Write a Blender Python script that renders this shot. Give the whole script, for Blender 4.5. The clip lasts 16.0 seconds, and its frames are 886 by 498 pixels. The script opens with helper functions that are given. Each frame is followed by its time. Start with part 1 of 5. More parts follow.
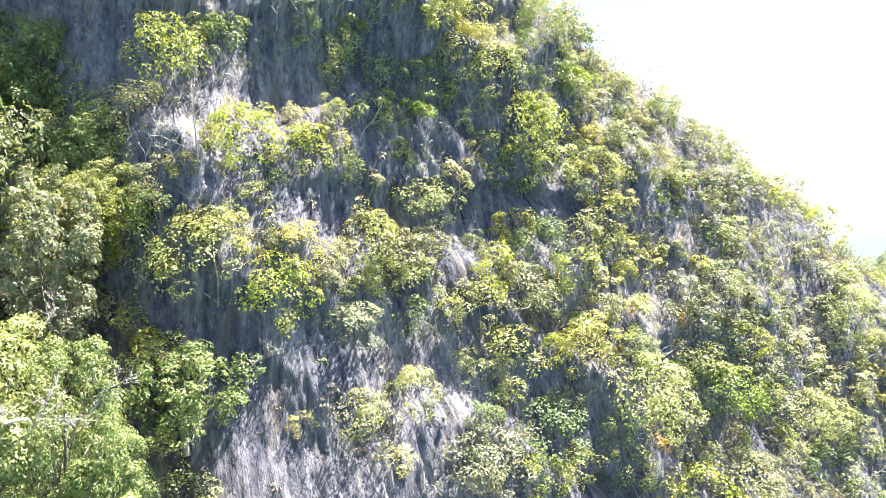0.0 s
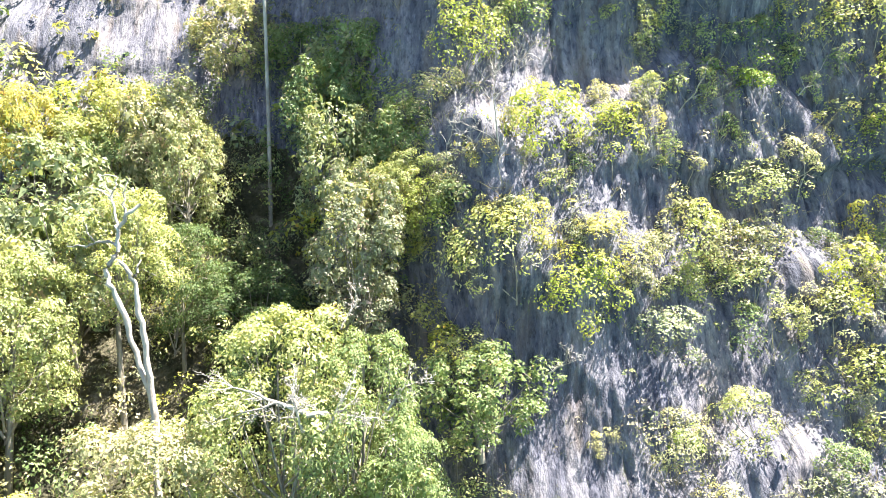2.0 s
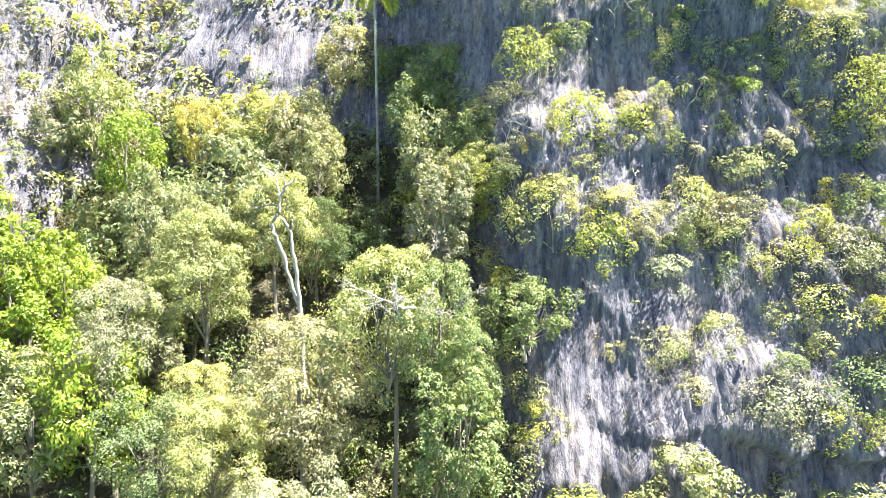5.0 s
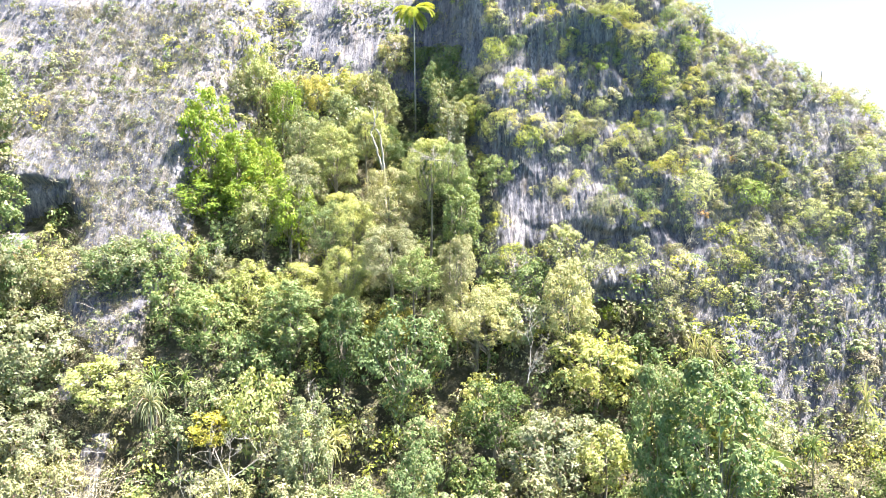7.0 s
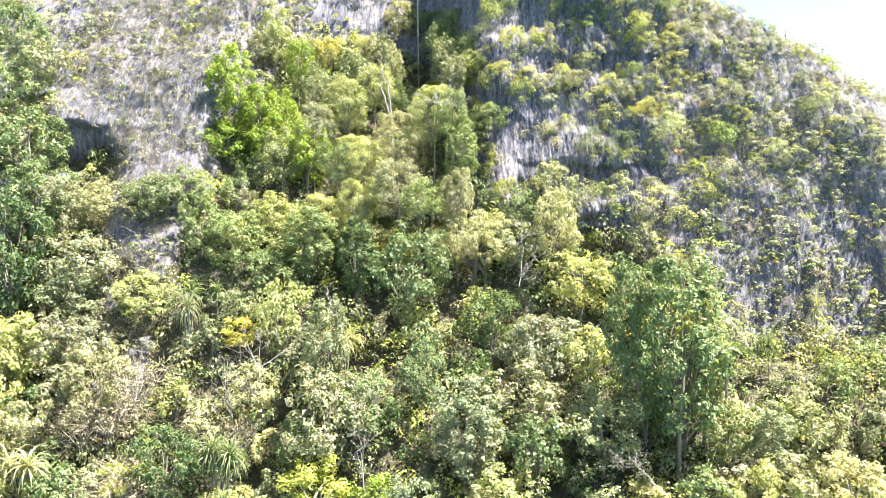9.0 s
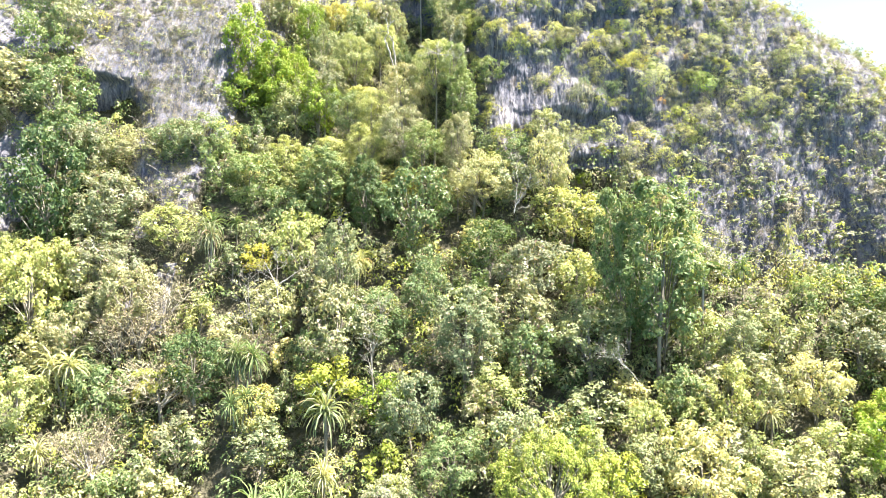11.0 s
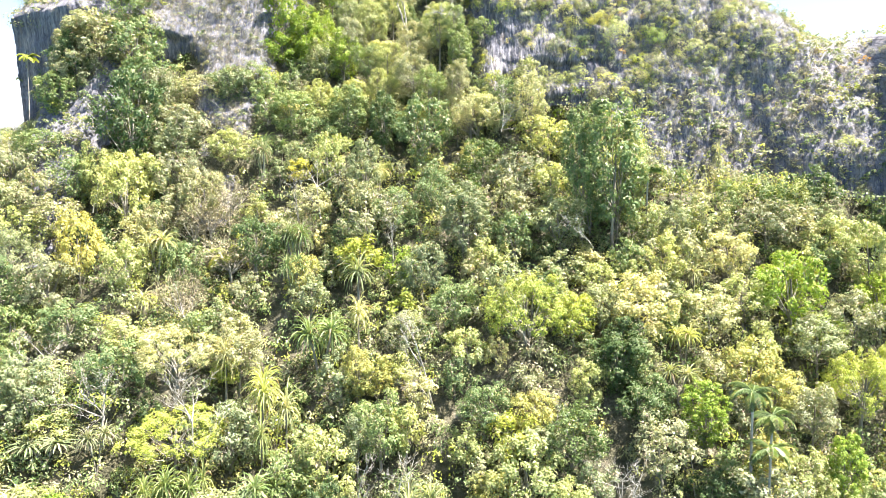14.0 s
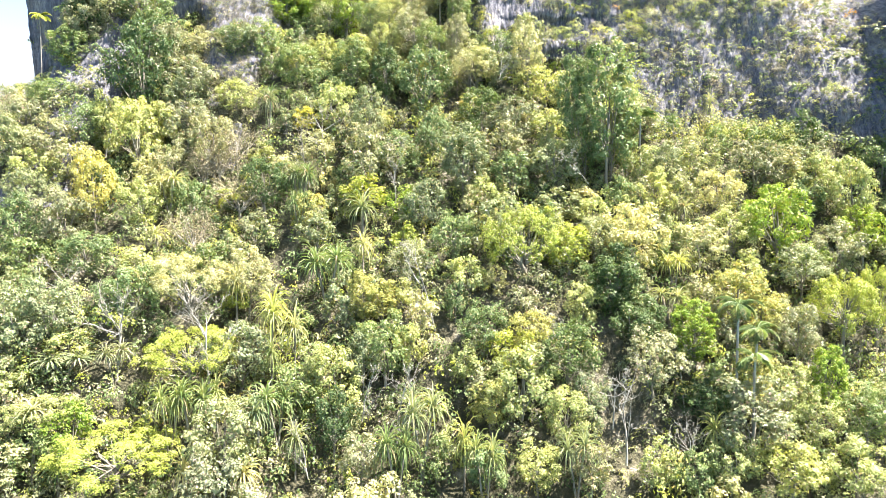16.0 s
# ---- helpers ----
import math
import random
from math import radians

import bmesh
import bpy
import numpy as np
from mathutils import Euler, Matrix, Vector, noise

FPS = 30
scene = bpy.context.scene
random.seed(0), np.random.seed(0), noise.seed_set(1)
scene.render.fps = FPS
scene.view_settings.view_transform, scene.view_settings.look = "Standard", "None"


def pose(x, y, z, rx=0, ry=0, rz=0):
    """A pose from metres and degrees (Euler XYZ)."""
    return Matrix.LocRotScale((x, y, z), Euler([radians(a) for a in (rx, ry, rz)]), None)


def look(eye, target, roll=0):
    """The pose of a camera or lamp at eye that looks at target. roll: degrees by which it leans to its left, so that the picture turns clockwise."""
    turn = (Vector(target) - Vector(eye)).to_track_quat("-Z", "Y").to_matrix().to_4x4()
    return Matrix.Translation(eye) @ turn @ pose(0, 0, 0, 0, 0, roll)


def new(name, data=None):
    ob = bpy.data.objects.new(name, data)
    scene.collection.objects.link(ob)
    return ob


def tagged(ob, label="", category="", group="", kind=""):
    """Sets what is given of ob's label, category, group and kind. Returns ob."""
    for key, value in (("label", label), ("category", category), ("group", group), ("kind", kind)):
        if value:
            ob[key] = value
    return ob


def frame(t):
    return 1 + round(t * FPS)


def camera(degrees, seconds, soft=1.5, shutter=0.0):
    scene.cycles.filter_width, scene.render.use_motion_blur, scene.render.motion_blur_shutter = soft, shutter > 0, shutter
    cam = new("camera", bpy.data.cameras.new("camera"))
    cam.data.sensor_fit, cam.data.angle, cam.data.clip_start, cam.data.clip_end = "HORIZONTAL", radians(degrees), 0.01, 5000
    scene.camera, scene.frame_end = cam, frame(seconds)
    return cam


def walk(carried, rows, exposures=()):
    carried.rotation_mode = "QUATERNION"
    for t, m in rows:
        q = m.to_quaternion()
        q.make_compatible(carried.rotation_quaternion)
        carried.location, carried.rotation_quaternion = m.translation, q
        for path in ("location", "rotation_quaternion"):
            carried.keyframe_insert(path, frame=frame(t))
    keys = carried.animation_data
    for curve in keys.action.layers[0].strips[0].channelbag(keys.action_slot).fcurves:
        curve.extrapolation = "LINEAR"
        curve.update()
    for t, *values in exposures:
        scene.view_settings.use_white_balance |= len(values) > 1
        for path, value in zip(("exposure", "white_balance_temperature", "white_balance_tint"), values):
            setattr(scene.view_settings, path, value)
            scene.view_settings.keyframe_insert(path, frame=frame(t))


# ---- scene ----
cam = camera(63.3, 16.0, soft=0.75)
METRES, EYE, TILT, LEAN, TURN = 50.0, 30.0, 0.0, 0.0, -30.7
ROWS = [
    (0.0, 0.0, 0.0, 0.0, -0.02, -0.91, 1.07),
    (0.5, -0.0081, 0.0215, -0.0001, 0.87, -0.85, 1.03),
    (1.0, -0.0084, 0.0241, -0.001, 7.79, -0.85, 0.84),
    (1.5, -0.0079, 0.023, -0.0015, 15.5, -0.8, 0.71),
    (2.0, -0.0082, 0.0269, -0.0013, 23.33, -0.76, 0.59),
    (2.5, -0.0118, 0.0376, -0.0012, 28.55, -0.78, 0.54),
    (3.0, -0.0238, 0.0662, -0.0, 31.23, -0.79, 0.55),
    (5.5, 0.0812, -0.1131, -0.031, 31.05, -0.59, -0.04),
    (6.0, 0.129, -0.2002, -0.0607, 30.96, -0.49, -0.13),
    (6.5, 0.1785, -0.2881, -0.089, 31.01, -0.54, -0.15),
    (7.0, 0.2012, -0.3285, -0.1031, 31.02, -0.65, -0.15),
    (7.5, 0.2173, -0.358, -0.1178, 30.95, -0.66, -0.18),
    (8.0, 0.2285, -0.3768, -0.1316, 30.96, -0.75, -0.16),
    (8.5, 0.2332, -0.3858, -0.1463, 30.92, -0.75, -0.18),
    (9.0, 0.2345, -0.3893, -0.1611, 30.88, -0.68, -0.11),
    (11.5, 0.2715, -0.455, -0.2359, 30.85, -0.39, -0.11),
    (12.0, 0.2855, -0.4796, -0.2514, 30.85, -0.36, -0.11),
    (12.5, 0.3006, -0.5062, -0.2669, 30.85, -0.37, -0.1),
    (13.0, 0.3158, -0.5326, -0.2822, 30.84, -0.41, -0.06),
    (13.5, 0.3295, -0.5567, -0.2975, 30.84, -0.41, -0.01),
    (14.0, 0.3417, -0.5782, -0.3126, 30.84, -0.43, 0.04),
    (14.5, 0.3507, -0.5943, -0.3278, 30.81, -0.52, 0.07),
    (15.0, 0.3544, -0.6011, -0.3432, 30.79, -0.52, 0.1),
    (15.5, 0.3554, -0.6028, -0.3584, 30.81, -0.49, 0.14),
    (16.0, 0.3551, -0.6035, -0.3735, 30.79, -0.48, 0.19),
]
walk(cam, [(t, pose(0, 0, EYE, TILT, LEAN, TURN) @ pose(METRES * x, METRES * y, METRES * z, 90 + pitch, roll, yaw)) for t, x, y, z, yaw, pitch, roll in ROWS],
     exposures=[(0.0, 2.86), (1.5, 3.02), (3.0, 3.08), (5.5, 2.97), (8.0, 2.88), (16.0, 2.94)])

# ---------------------------------------------------------------- light
SUN_TO = Vector((0.42, -0.02, 0.91)).normalized()
scene.view_settings.use_white_balance = True
scene.view_settings.white_balance_temperature, scene.view_settings.white_balance_tint = 6850, 12
world = bpy.data.worlds.new("sky")
scene.world = world
world.use_nodes = True
wn = world.node_tree.nodes
sky = wn.new("ShaderNodeTexSky")
sky.sky_type = "NISHITA"
sky.sun_disc = False
sky.sun_elevation = math.asin(SUN_TO.z)
sky.sun_rotation = math.atan2(SUN_TO.x, SUN_TO.y)
sky.air_density, sky.dust_density, sky.ozone_density = 1.0, 0.5, 1.6
wn["Background"].inputs["Strength"].default_value = 0.054
# white haze towards the horizon, clear blue overhead
way_of = wn.new("ShaderNodeTexCoord")
split = wn.new("ShaderNodeSeparateXYZ")
haze = wn.new("ShaderNodeMapRange")
haze.interpolation_type = "SMOOTHSTEP"
haze.inputs["From Min"].default_value, haze.inputs["From Max"].default_value = 0.12, 0.34
haze.inputs["To Min"].default_value, haze.inputs["To Max"].default_value = 1.0, 0.0
blend = wn.new("ShaderNodeMix")
blend.data_type = "RGBA"
blend.inputs[7].default_value = (2.85, 2.95, 3.1, 1)
wl = world.node_tree.links
wl.new(way_of.outputs["Generated"], split.inputs[0])
wl.new(split.outputs["Z"], haze.inputs["Value"])
wl.new(haze.outputs[0], blend.inputs[0])
wl.new(sky.outputs[0], blend.inputs[6])
wl.new(blend.outputs[2], wn["Background"].inputs["Color"])
lamp = bpy.data.lights.new("sun", "SUN")
lamp.energy, lamp.angle, lamp.color = 5.0, radians(0.53), (1.0, 0.95, 0.86)
sun = new("sun", lamp)
sun.matrix_world = look(SUN_TO * 300, (0, 0, 0))


# ---------------------------------------------------------------- materials
def nodes_of(name):
    m = bpy.data.materials.new(name)
    m.use_nodes = True
    return m, m.node_tree.nodes, m.node_tree.links, m.node_tree.nodes["Principled BSDF"]


def texture(n, l, scale, detail=5.0, stretch=(1, 1, 1), rough=0.55):
    c = n.new("ShaderNodeTexCoord")
    p = n.new("ShaderNodeMapping")
    p.inputs["Scale"].default_value = stretch
    t = n.new("ShaderNodeTexNoise")
    t.inputs["Scale"].default_value, t.inputs["Detail"].default_value, t.inputs["Roughness"].default_value = scale, detail, rough
    l.new(c.outputs["Object"], p.inputs["Vector"])
    l.new(p.outputs[0], t.inputs["Vector"])
    return t.outputs["Fac"]


def ramp(n, l, fac, stops):
    r = n.new("ShaderNodeValToRGB")
    while len(r.color_ramp.elements) < len(stops):
        r.color_ramp.elements.new(0.5)
    for e, (p, c) in zip(r.color_ramp.elements, stops):
        e.position, e.color = p, (*c, 1)
    l.new(fac, r.inputs[0])
    return r.outputs[0]


def mix(n, l, fac, a, b, blend="MIX"):
    x = n.new("ShaderNodeMix")
    x.data_type, x.blend_type = "RGBA", blend
    for s, v in ((x.inputs[0], fac), (x.inputs[6], a), (x.inputs[7], b)):
        if isinstance(v, (int, float)):
            s.default_value = v
        elif isinstance(v, tuple):
            s.default_value = (*v, 1)
        else:
            l.new(v, s)
    return x.outputs[2]


def bump(n, l, height, strength, distance, under=None):
    b = n.new("ShaderNodeBump")
    b.inputs["Strength"].default_value, b.inputs["Distance"].default_value = strength, distance
    l.new(height, b.inputs["Height"])
    if under is not None:
        l.new(under, b.inputs["Normal"])
    return b.outputs[0]


def rock_material():
    m, n, l, p = nodes_of("weathered_limestone")
    patch = ramp(n, l, texture(n, l, 0.7, 8, (1.0, 0.3, 0.6), 0.68),
                 [(0.34, (0.088, 0.094, 0.122)), (0.48, (0.126, 0.129, 0.156)), (0.58, (0.155, 0.152, 0.171)), (0.70, (0.195, 0.182, 0.186))])
    # drip streaks, with blue shade painted into flute grooves and sunlit tone on ribs
    shaded_streak = ramp(n, l, texture(n, l, 4.5, 6, (1.0, 0.05, 0.14), 0.68), [(0.38, (0.46, 0.49, 0.60)), (0.48, (0.80, 0.81, 0.87)), (0.56, (1.12, 1.10, 1.08)), (0.64, (1.5, 1.45, 1.42))])
    base = mix(n, l, 1.0, patch, shaded_streak, "MULTIPLY")
    # finer flecks, likewise painted: shade blue in the pits, lit pale on crests
    shaded_fleck = ramp(n, l, texture(n, l, 14.0, 5, (1.0, 0.1, 0.36), 0.72), [(0.38, (0.40, 0.42, 0.50)), (0.48, (0.95, 0.95, 0.97)), (0.57, (1.05, 1.04, 1.03)), (0.66, (1.7, 1.64, 1.6))])
    base = mix(n, l, 1.0, base, shaded_fleck, "MULTIPLY")
    stain = ramp(n, l, texture(n, l, 1.6, 6, (1.6, 0.2, 0.3)), [(0.56, (0, 0, 0)), (0.70, (0.5, 0.5, 0.5))])
    base = mix(n, l, stain, base, (0.15, 0.115, 0.085))
    moss = ramp(n, l, texture(n, l, 4.6, 8, (1.0, 0.3, 0.6), 0.74), [(0.60, (0, 0, 0)), (0.67, (0.75, 0.75, 0.75))])
    base = mix(n, l, moss, base, (0.11, 0.12, 0.065))
    l.new(base, p.inputs["Base Color"])
    p.inputs["Roughness"].default_value = 0.9
    b0 = bump(n, l, texture(n, l, 2.6, 7, (1.0, 0.4, 0.7), 0.7), 0.8, 0.12)
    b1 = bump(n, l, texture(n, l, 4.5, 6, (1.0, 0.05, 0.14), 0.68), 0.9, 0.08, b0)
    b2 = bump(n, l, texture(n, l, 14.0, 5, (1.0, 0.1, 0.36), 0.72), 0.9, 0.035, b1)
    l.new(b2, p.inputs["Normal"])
    return m


def soil_material():
    m, n, l, p = nodes_of("litter_and_soil")
    c = ramp(n, l, texture(n, l, 1.3, 8, rough=0.68),
             [(0.36, (0.03, 0.033, 0.015)), (0.52, (0.09, 0.085, 0.05)), (0.63, (0.20, 0.18, 0.13)), (0.73, (0.42, 0.39, 0.35))])
    f = ramp(n, l, texture(n, l, 14, 5, rough=0.7), [(0.3, (0.5, 0.5, 0.5)), (0.65, (1, 1, 1))])
    l.new(mix(n, l, 1.0, c, f, "MULTIPLY"), p.inputs["Base Color"])
    p.inputs["Roughness"].default_value = 0.95
    l.new(bump(n, l, texture(n, l, 5, 8, rough=0.7), 1.0, 0.2), p.inputs["Normal"])
    return m


def leaf_material(name, dark, light, old, shine=0.42, through_light=0.32):
    """Leaf blades: each blade differs a little, each plant a little more, some blades are old."""
    m, n, l, p = nodes_of(name)
    g = n.new("ShaderNodeNewGeometry")
    o = n.new("ShaderNodeObjectInfo")
    c = mix(n, l, g.outputs["Random Per Island"], dark, light)
    whole = ramp(n, l, o.outputs["Random"], [(0.0, (0.80, 0.83, 0.88)), (0.5, (1.0, 1.0, 1.0)), (1.0, (1.15, 1.08, 0.96))])
    c = mix(n, l, 1.0, c, whole, "MULTIPLY")
    sprig = ramp(n, l, texture(n, l, 3.0, 2), [(0.36, (0.74, 0.78, 0.74)), (0.5, (0.98, 0.98, 0.96)), (0.63, (1.12, 1.10, 1.04))])
    c = mix(n, l, 1.0, c, sprig, "MULTIPLY")
    few = n.new("ShaderNodeMath")
    few.operation = "MULTIPLY_ADD"
    l.new(g.outputs["Random Per Island"], few.inputs[0])
    few.inputs[1].default_value, few.inputs[2].default_value = 17.31, 0.0
    part_of = n.new("ShaderNodeMath")
    part_of.operation = "FRACT"
    l.new(few.outputs[0], part_of.inputs[0])
    some = ramp(n, l, part_of.outputs[0], [(0.92, (0, 0, 0)), (0.97, (1, 1, 1))])
    c = mix(n, l, some, c, old)
    l.new(c, p.inputs["Base Color"])
    p.inputs["Roughness"].default_value = shine
    p.inputs["Specular IOR Level"].default_value = 0.2
    t = n.new("ShaderNodeBsdfTranslucent")
    l.new(mix(n, l, 1.0, c, (1.3, 1.22, 0.65), "MULTIPLY"), t.inputs["Color"])
    both = n.new("ShaderNodeMixShader")
    both.inputs[0].default_value = through_light
    l.new(p.outputs[0], both.inputs[1])
    l.new(t.outputs[0], both.inputs[2])
    l.new(both.outputs[0], n["Material Output"].inputs["Surface"])
    return m


def bark_material(name, dark, light):
    m, n, l, p = nodes_of(name)
    c = ramp(n, l, texture(n, l, 4, 6, (1, 1, 0.35), 0.65), [(0.32, dark), (0.66, light)])
    l.new(c, p.inputs["Base Color"])
    p.inputs["Roughness"].default_value = 0.85
    l.new(bump(n, l, texture(n, l, 18, 5, (1, 1, 0.3)), 0.8, 0.03), p.inputs["Normal"])
    return m


ROCK = rock_material()
SOIL = soil_material()
LEAF = {
    "vivid": leaf_material("vivid_green_leaves", (0.138, 0.234, 0.0417), (0.253, 0.336, 0.0585), (0.329, 0.323, 0.0821)),
    "lime": leaf_material("lime_leaves", (0.259, 0.316, 0.118), (0.37, 0.398, 0.193), (0.492, 0.389, 0.25)),
    "fern": leaf_material("feathery_green_leaves", (0.239, 0.305, 0.063), (0.385, 0.425, 0.104), (0.444, 0.372, 0.155)),
    "pale": leaf_material("pale_new_leaves", (0.33, 0.357, 0.175), (0.435, 0.427, 0.26), (0.539, 0.422, 0.293)),
    "gold": leaf_material("golden_green_leaves", (0.31, 0.346, 0.118), (0.392, 0.369, 0.144), (0.483, 0.337, 0.112)),
    "green": leaf_material("mid_green_leaves", (0.106, 0.173, 0.0739), (0.207, 0.264, 0.128), (0.361, 0.304, 0.191)),
    "olive": leaf_material("olive_leaves", (0.187, 0.223, 0.124), (0.302, 0.307, 0.215), (0.417, 0.304, 0.268)),
    "grey": leaf_material("grey_green_leaves", (0.171, 0.223, 0.125), (0.269, 0.297, 0.176), (0.45, 0.363, 0.259)),
    "dark": leaf_material("dark_green_leaves", (0.0499, 0.0961, 0.0405), (0.113, 0.163, 0.0682), (0.231, 0.219, 0.128)),
    "yellow": leaf_material("yellow_leaves", (0.38, 0.41, 0.09), (0.45, 0.44, 0.13), (0.5, 0.318, 0.0681)),
    "orange": leaf_material("orange_leaves", (0.452, 0.266, 0.0802), (0.55, 0.367, 0.115), (0.38, 0.134, 0.0453)),
    "dry": leaf_material("dry_leaves", (0.15, 0.135, 0.095), (0.35, 0.325, 0.25), (0.22, 0.165, 0.10), 0.7, 0.12),
}
BARK = bark_material("grey_bark", (0.09, 0.08, 0.065), (0.30, 0.28, 0.24))
DARK_BARK = bark_material("brown_bark", (0.06, 0.05, 0.035), (0.20, 0.17, 0.13))
DEAD = bark_material("bleached_dead_wood", (0.11, 0.10, 0.09), (0.42, 0.40, 0.37))


# ---------------------------------------------------------------- terrain
def lattice(i, j, seed):
    h = (i * 374761393 + j * 668265263 + seed * 974634777) & 0x7FFFFFFF
    h = ((h ^ (h >> 13)) * 1274126177) & 0x7FFFFFFF
    return ((h ^ (h >> 16)) & 0xFFFF) / 32767.5 - 1.0


def value_noise(u, v, seed=0):
    u, v = np.broadcast_arrays(np.asarray(u, float), np.asarray(v, float))
    i, j = np.floor(u).astype(np.int64), np.floor(v).astype(np.int64)
    a, b = u - i, v - j
    a, b = a * a * (3 - 2 * a), b * b * (3 - 2 * b)
    top = lattice(i, j, seed) * (1 - a) + lattice(i + 1, j, seed) * a
    low = lattice(i, j + 1, seed) * (1 - a) + lattice(i + 1, j + 1, seed) * a
    return top * (1 - b) + low * b


def fractal(u, v, seed=0, octaves=4, gain=0.5):
    out, amp = 0.0, 1.0
    for k in range(octaves):
        out = out + amp * value_noise(np.asarray(u) * 2 ** k, np.asarray(v) * 2 ** k, seed + 17 * k)
        amp *= gain
    return out


def step(a, b, x):
    s = np.clip((np.asarray(x, float) - a) / (b - a), 0, 1)
    return s * s * (3 - 2 * s)


def summit(x):
    """Height of the hill's skyline along x."""
    x = np.asarray(x, float)
    top = np.interp(x, (7.0, 10.0, 12.0, 13.4, 15.0, 16.0, 17.4, 18.8, 20.3, 22.5, 25.5, 60.0), (46.0, 38.6, 35.7, 34.4, 33.1, 32.3, 31.4, 30.0, 29.0, 28.3, 27.7, 26.5))
    top = 20.0 + (top - 20.0) * step(-33.4, -31.6, x)
    return top + 0.25 * fractal(x * 0.7, 0.3, 5, 3)


# undercut bare hollows in the cliffs: middle x, middle z, half width, half height, depth
HOLLOWS = ((4.0, 27.4, 1.9, 1.9, 0.14), (8.2, 24.5, 2.4, 1.0, 0.45), (8.3, 30.2, 2.2, 0.8, 0.4), (4.6, 24.6, 2.0, 1.0, 0.15), (5.6, 30.4, 1.6, 0.7, 0.15),
           (3.6, 33.2, 1.5, 1.4, 0.3), (6.8, 21.6, 1.2, 1.6, 0.5), (-5.8, 35.2, 2.2, 0.8, 0.06), (-17.6, 26.0, 1.7, 1.5, 1.0), (-20.3, 28.0, 1.4, 1.2, 1.0))


def rock_face(x, z):
    """How far back the cliffs stand: two buttresses with a gully between them."""
    right = 10.0 + 0.40 * (z - 25) - 0.08 * (x - 8) - 0.45 * np.clip(x - 18, 0, 9) * np.clip((25 - z) / 6, 0, 1)
    right = right - 7.0 * step(24.3, 26.0, x) * step(11.0, 13.0, z) * step(29.0, 23.5, z)
    left = 11.6 + 0.66 * (z - 27)
    left = left + 1.6 * step(27.2, 25.2, z) * step(-20.5, -18.5, x) * step(-14.0, -16.5, x) - 0.9 * step(30, 27.5, z) * step(-16, -18, x)
    # a bare overhanging wall closes the buttress
    wall = 12.6 + 0.6 * np.clip(-23.3 - x, 0, 20) - 0.25 * (z - 25.5) + 1.3 * np.clip(z - 29.5, 0, 20) + 6.0 * np.clip(-29.4 - x, 0, 3)
    turned = step(-23.1, -23.9, x)
    left = left * (1 - turned) + wall * turned
    gully = 17.7 + (z - 31) * np.where(z < 31, 0.35, 0.52)
    wl, wr = step(-11.8, -8.8, x), step(-1.2, 2.9, x)
    face = left * (1 - wl) + gully * wl * (1 - wr) + right * wr
    phase = (z + 1.7 * fractal(x * 0.33, z * 0.05, 31, 3)) / 2.9
    part_of = phase - np.floor(phase)
    amp = (0.62 + 0.5 * fractal(x * 0.3, np.floor(phase) * 3.1, 37, 2)) * (0.2 + 0.8 * step(-1.5, 3, x)) * (1 - 0.75 * step(9.5, 13, x))
    face = face + amp * (step(0.74, 1.0, part_of) - part_of)
    for cx, cz, rx, rz, deep in HOLLOWS:
        wide = np.clip(1 - ((x - cx + 0.3 * fractal(z * 0.8, cx, 3, 2)) / rx) ** 2, 0, 1) ** 0.5
        face = face + deep * wide * step(cz - rz, cz - 0.2 * rz, z) * step(cz + rz, cz + 0.75 * rz, z + 0.35 * fractal(x * 0.9, cz, 7, 3))
    return face


def forest_slope(x, z):
    return (z - 11.5) / 1.1 + 0.9 * fractal(x * 0.13, z * 0.13, 51, 3) + 12.0 * np.clip(z - 18.6, 0, 40) * step(-22.5, -25.5, x) + 4.0 * step(16.5, 18.5, z) * step(10.5, 12.5, x)


def surface(x, z, fine=True):
    """The hill's outer face: y for each x and z."""
    x, z = np.broadcast_arrays(np.asarray(x, float), np.asarray(z, float))
    a, b = rock_face(x, z), forest_slope(x, z)
    if fine:
        flute = 0.05 * np.abs(fractal(x * 1.3, z * 0.22, 61, 3)) + 0.07 * np.abs(fractal(x * 4.2 + 0.5 * fractal(z * 0.6, x * 0.2, 63, 2), z * 0.5, 67, 2)) + 0.10 * np.abs(fractal(x * 9.0, z * 1.8, 69, 2))
        a = a + flute + 0.32 * fractal(x * 0.35, z * 0.3, 71, 4) - 0.3
    h = np.clip(0.5 + 0.5 * (b - a) / 0.8, 0, 1)
    y = b * (1 - h) + a * h - 0.8 * h * (1 - h) * 0.5
    over = np.clip((z - (summit(x) - 4.0)) / 4.0, 0, 1)
    back = 4.5 - 3.4 * step(8, 12, x) + 2.0 * step(17.5, 21, x) + 5.0 * step(21, 25, x)
    return y + back * (1 - np.sqrt(np.clip(1 - over ** 2, 0, 1)))


GX, GZ = np.arange(-48.0, 48.1, 0.15), np.arange(-6.0, 46.0, 0.15)
GROUND = surface(GX[:, None], GZ[None, :], False)
FACE = surface(GX[:, None], GZ[None, :])
WOODED = rock_face(GX[:, None], GZ[None, :]) - forest_slope(GX[:, None], GZ[None, :])
SUMMIT = summit(GX)
PATCHES = fractal(GX[:, None] * 0.3, GZ[None, :] * 0.3, 91, 3)


def cell(x, z):
    return min(max(int(round((x + 48.0) / 0.15)), 0), len(GX) - 1), min(max(int(round((z + 6.0) / 0.15)), 0), len(GZ) - 1)


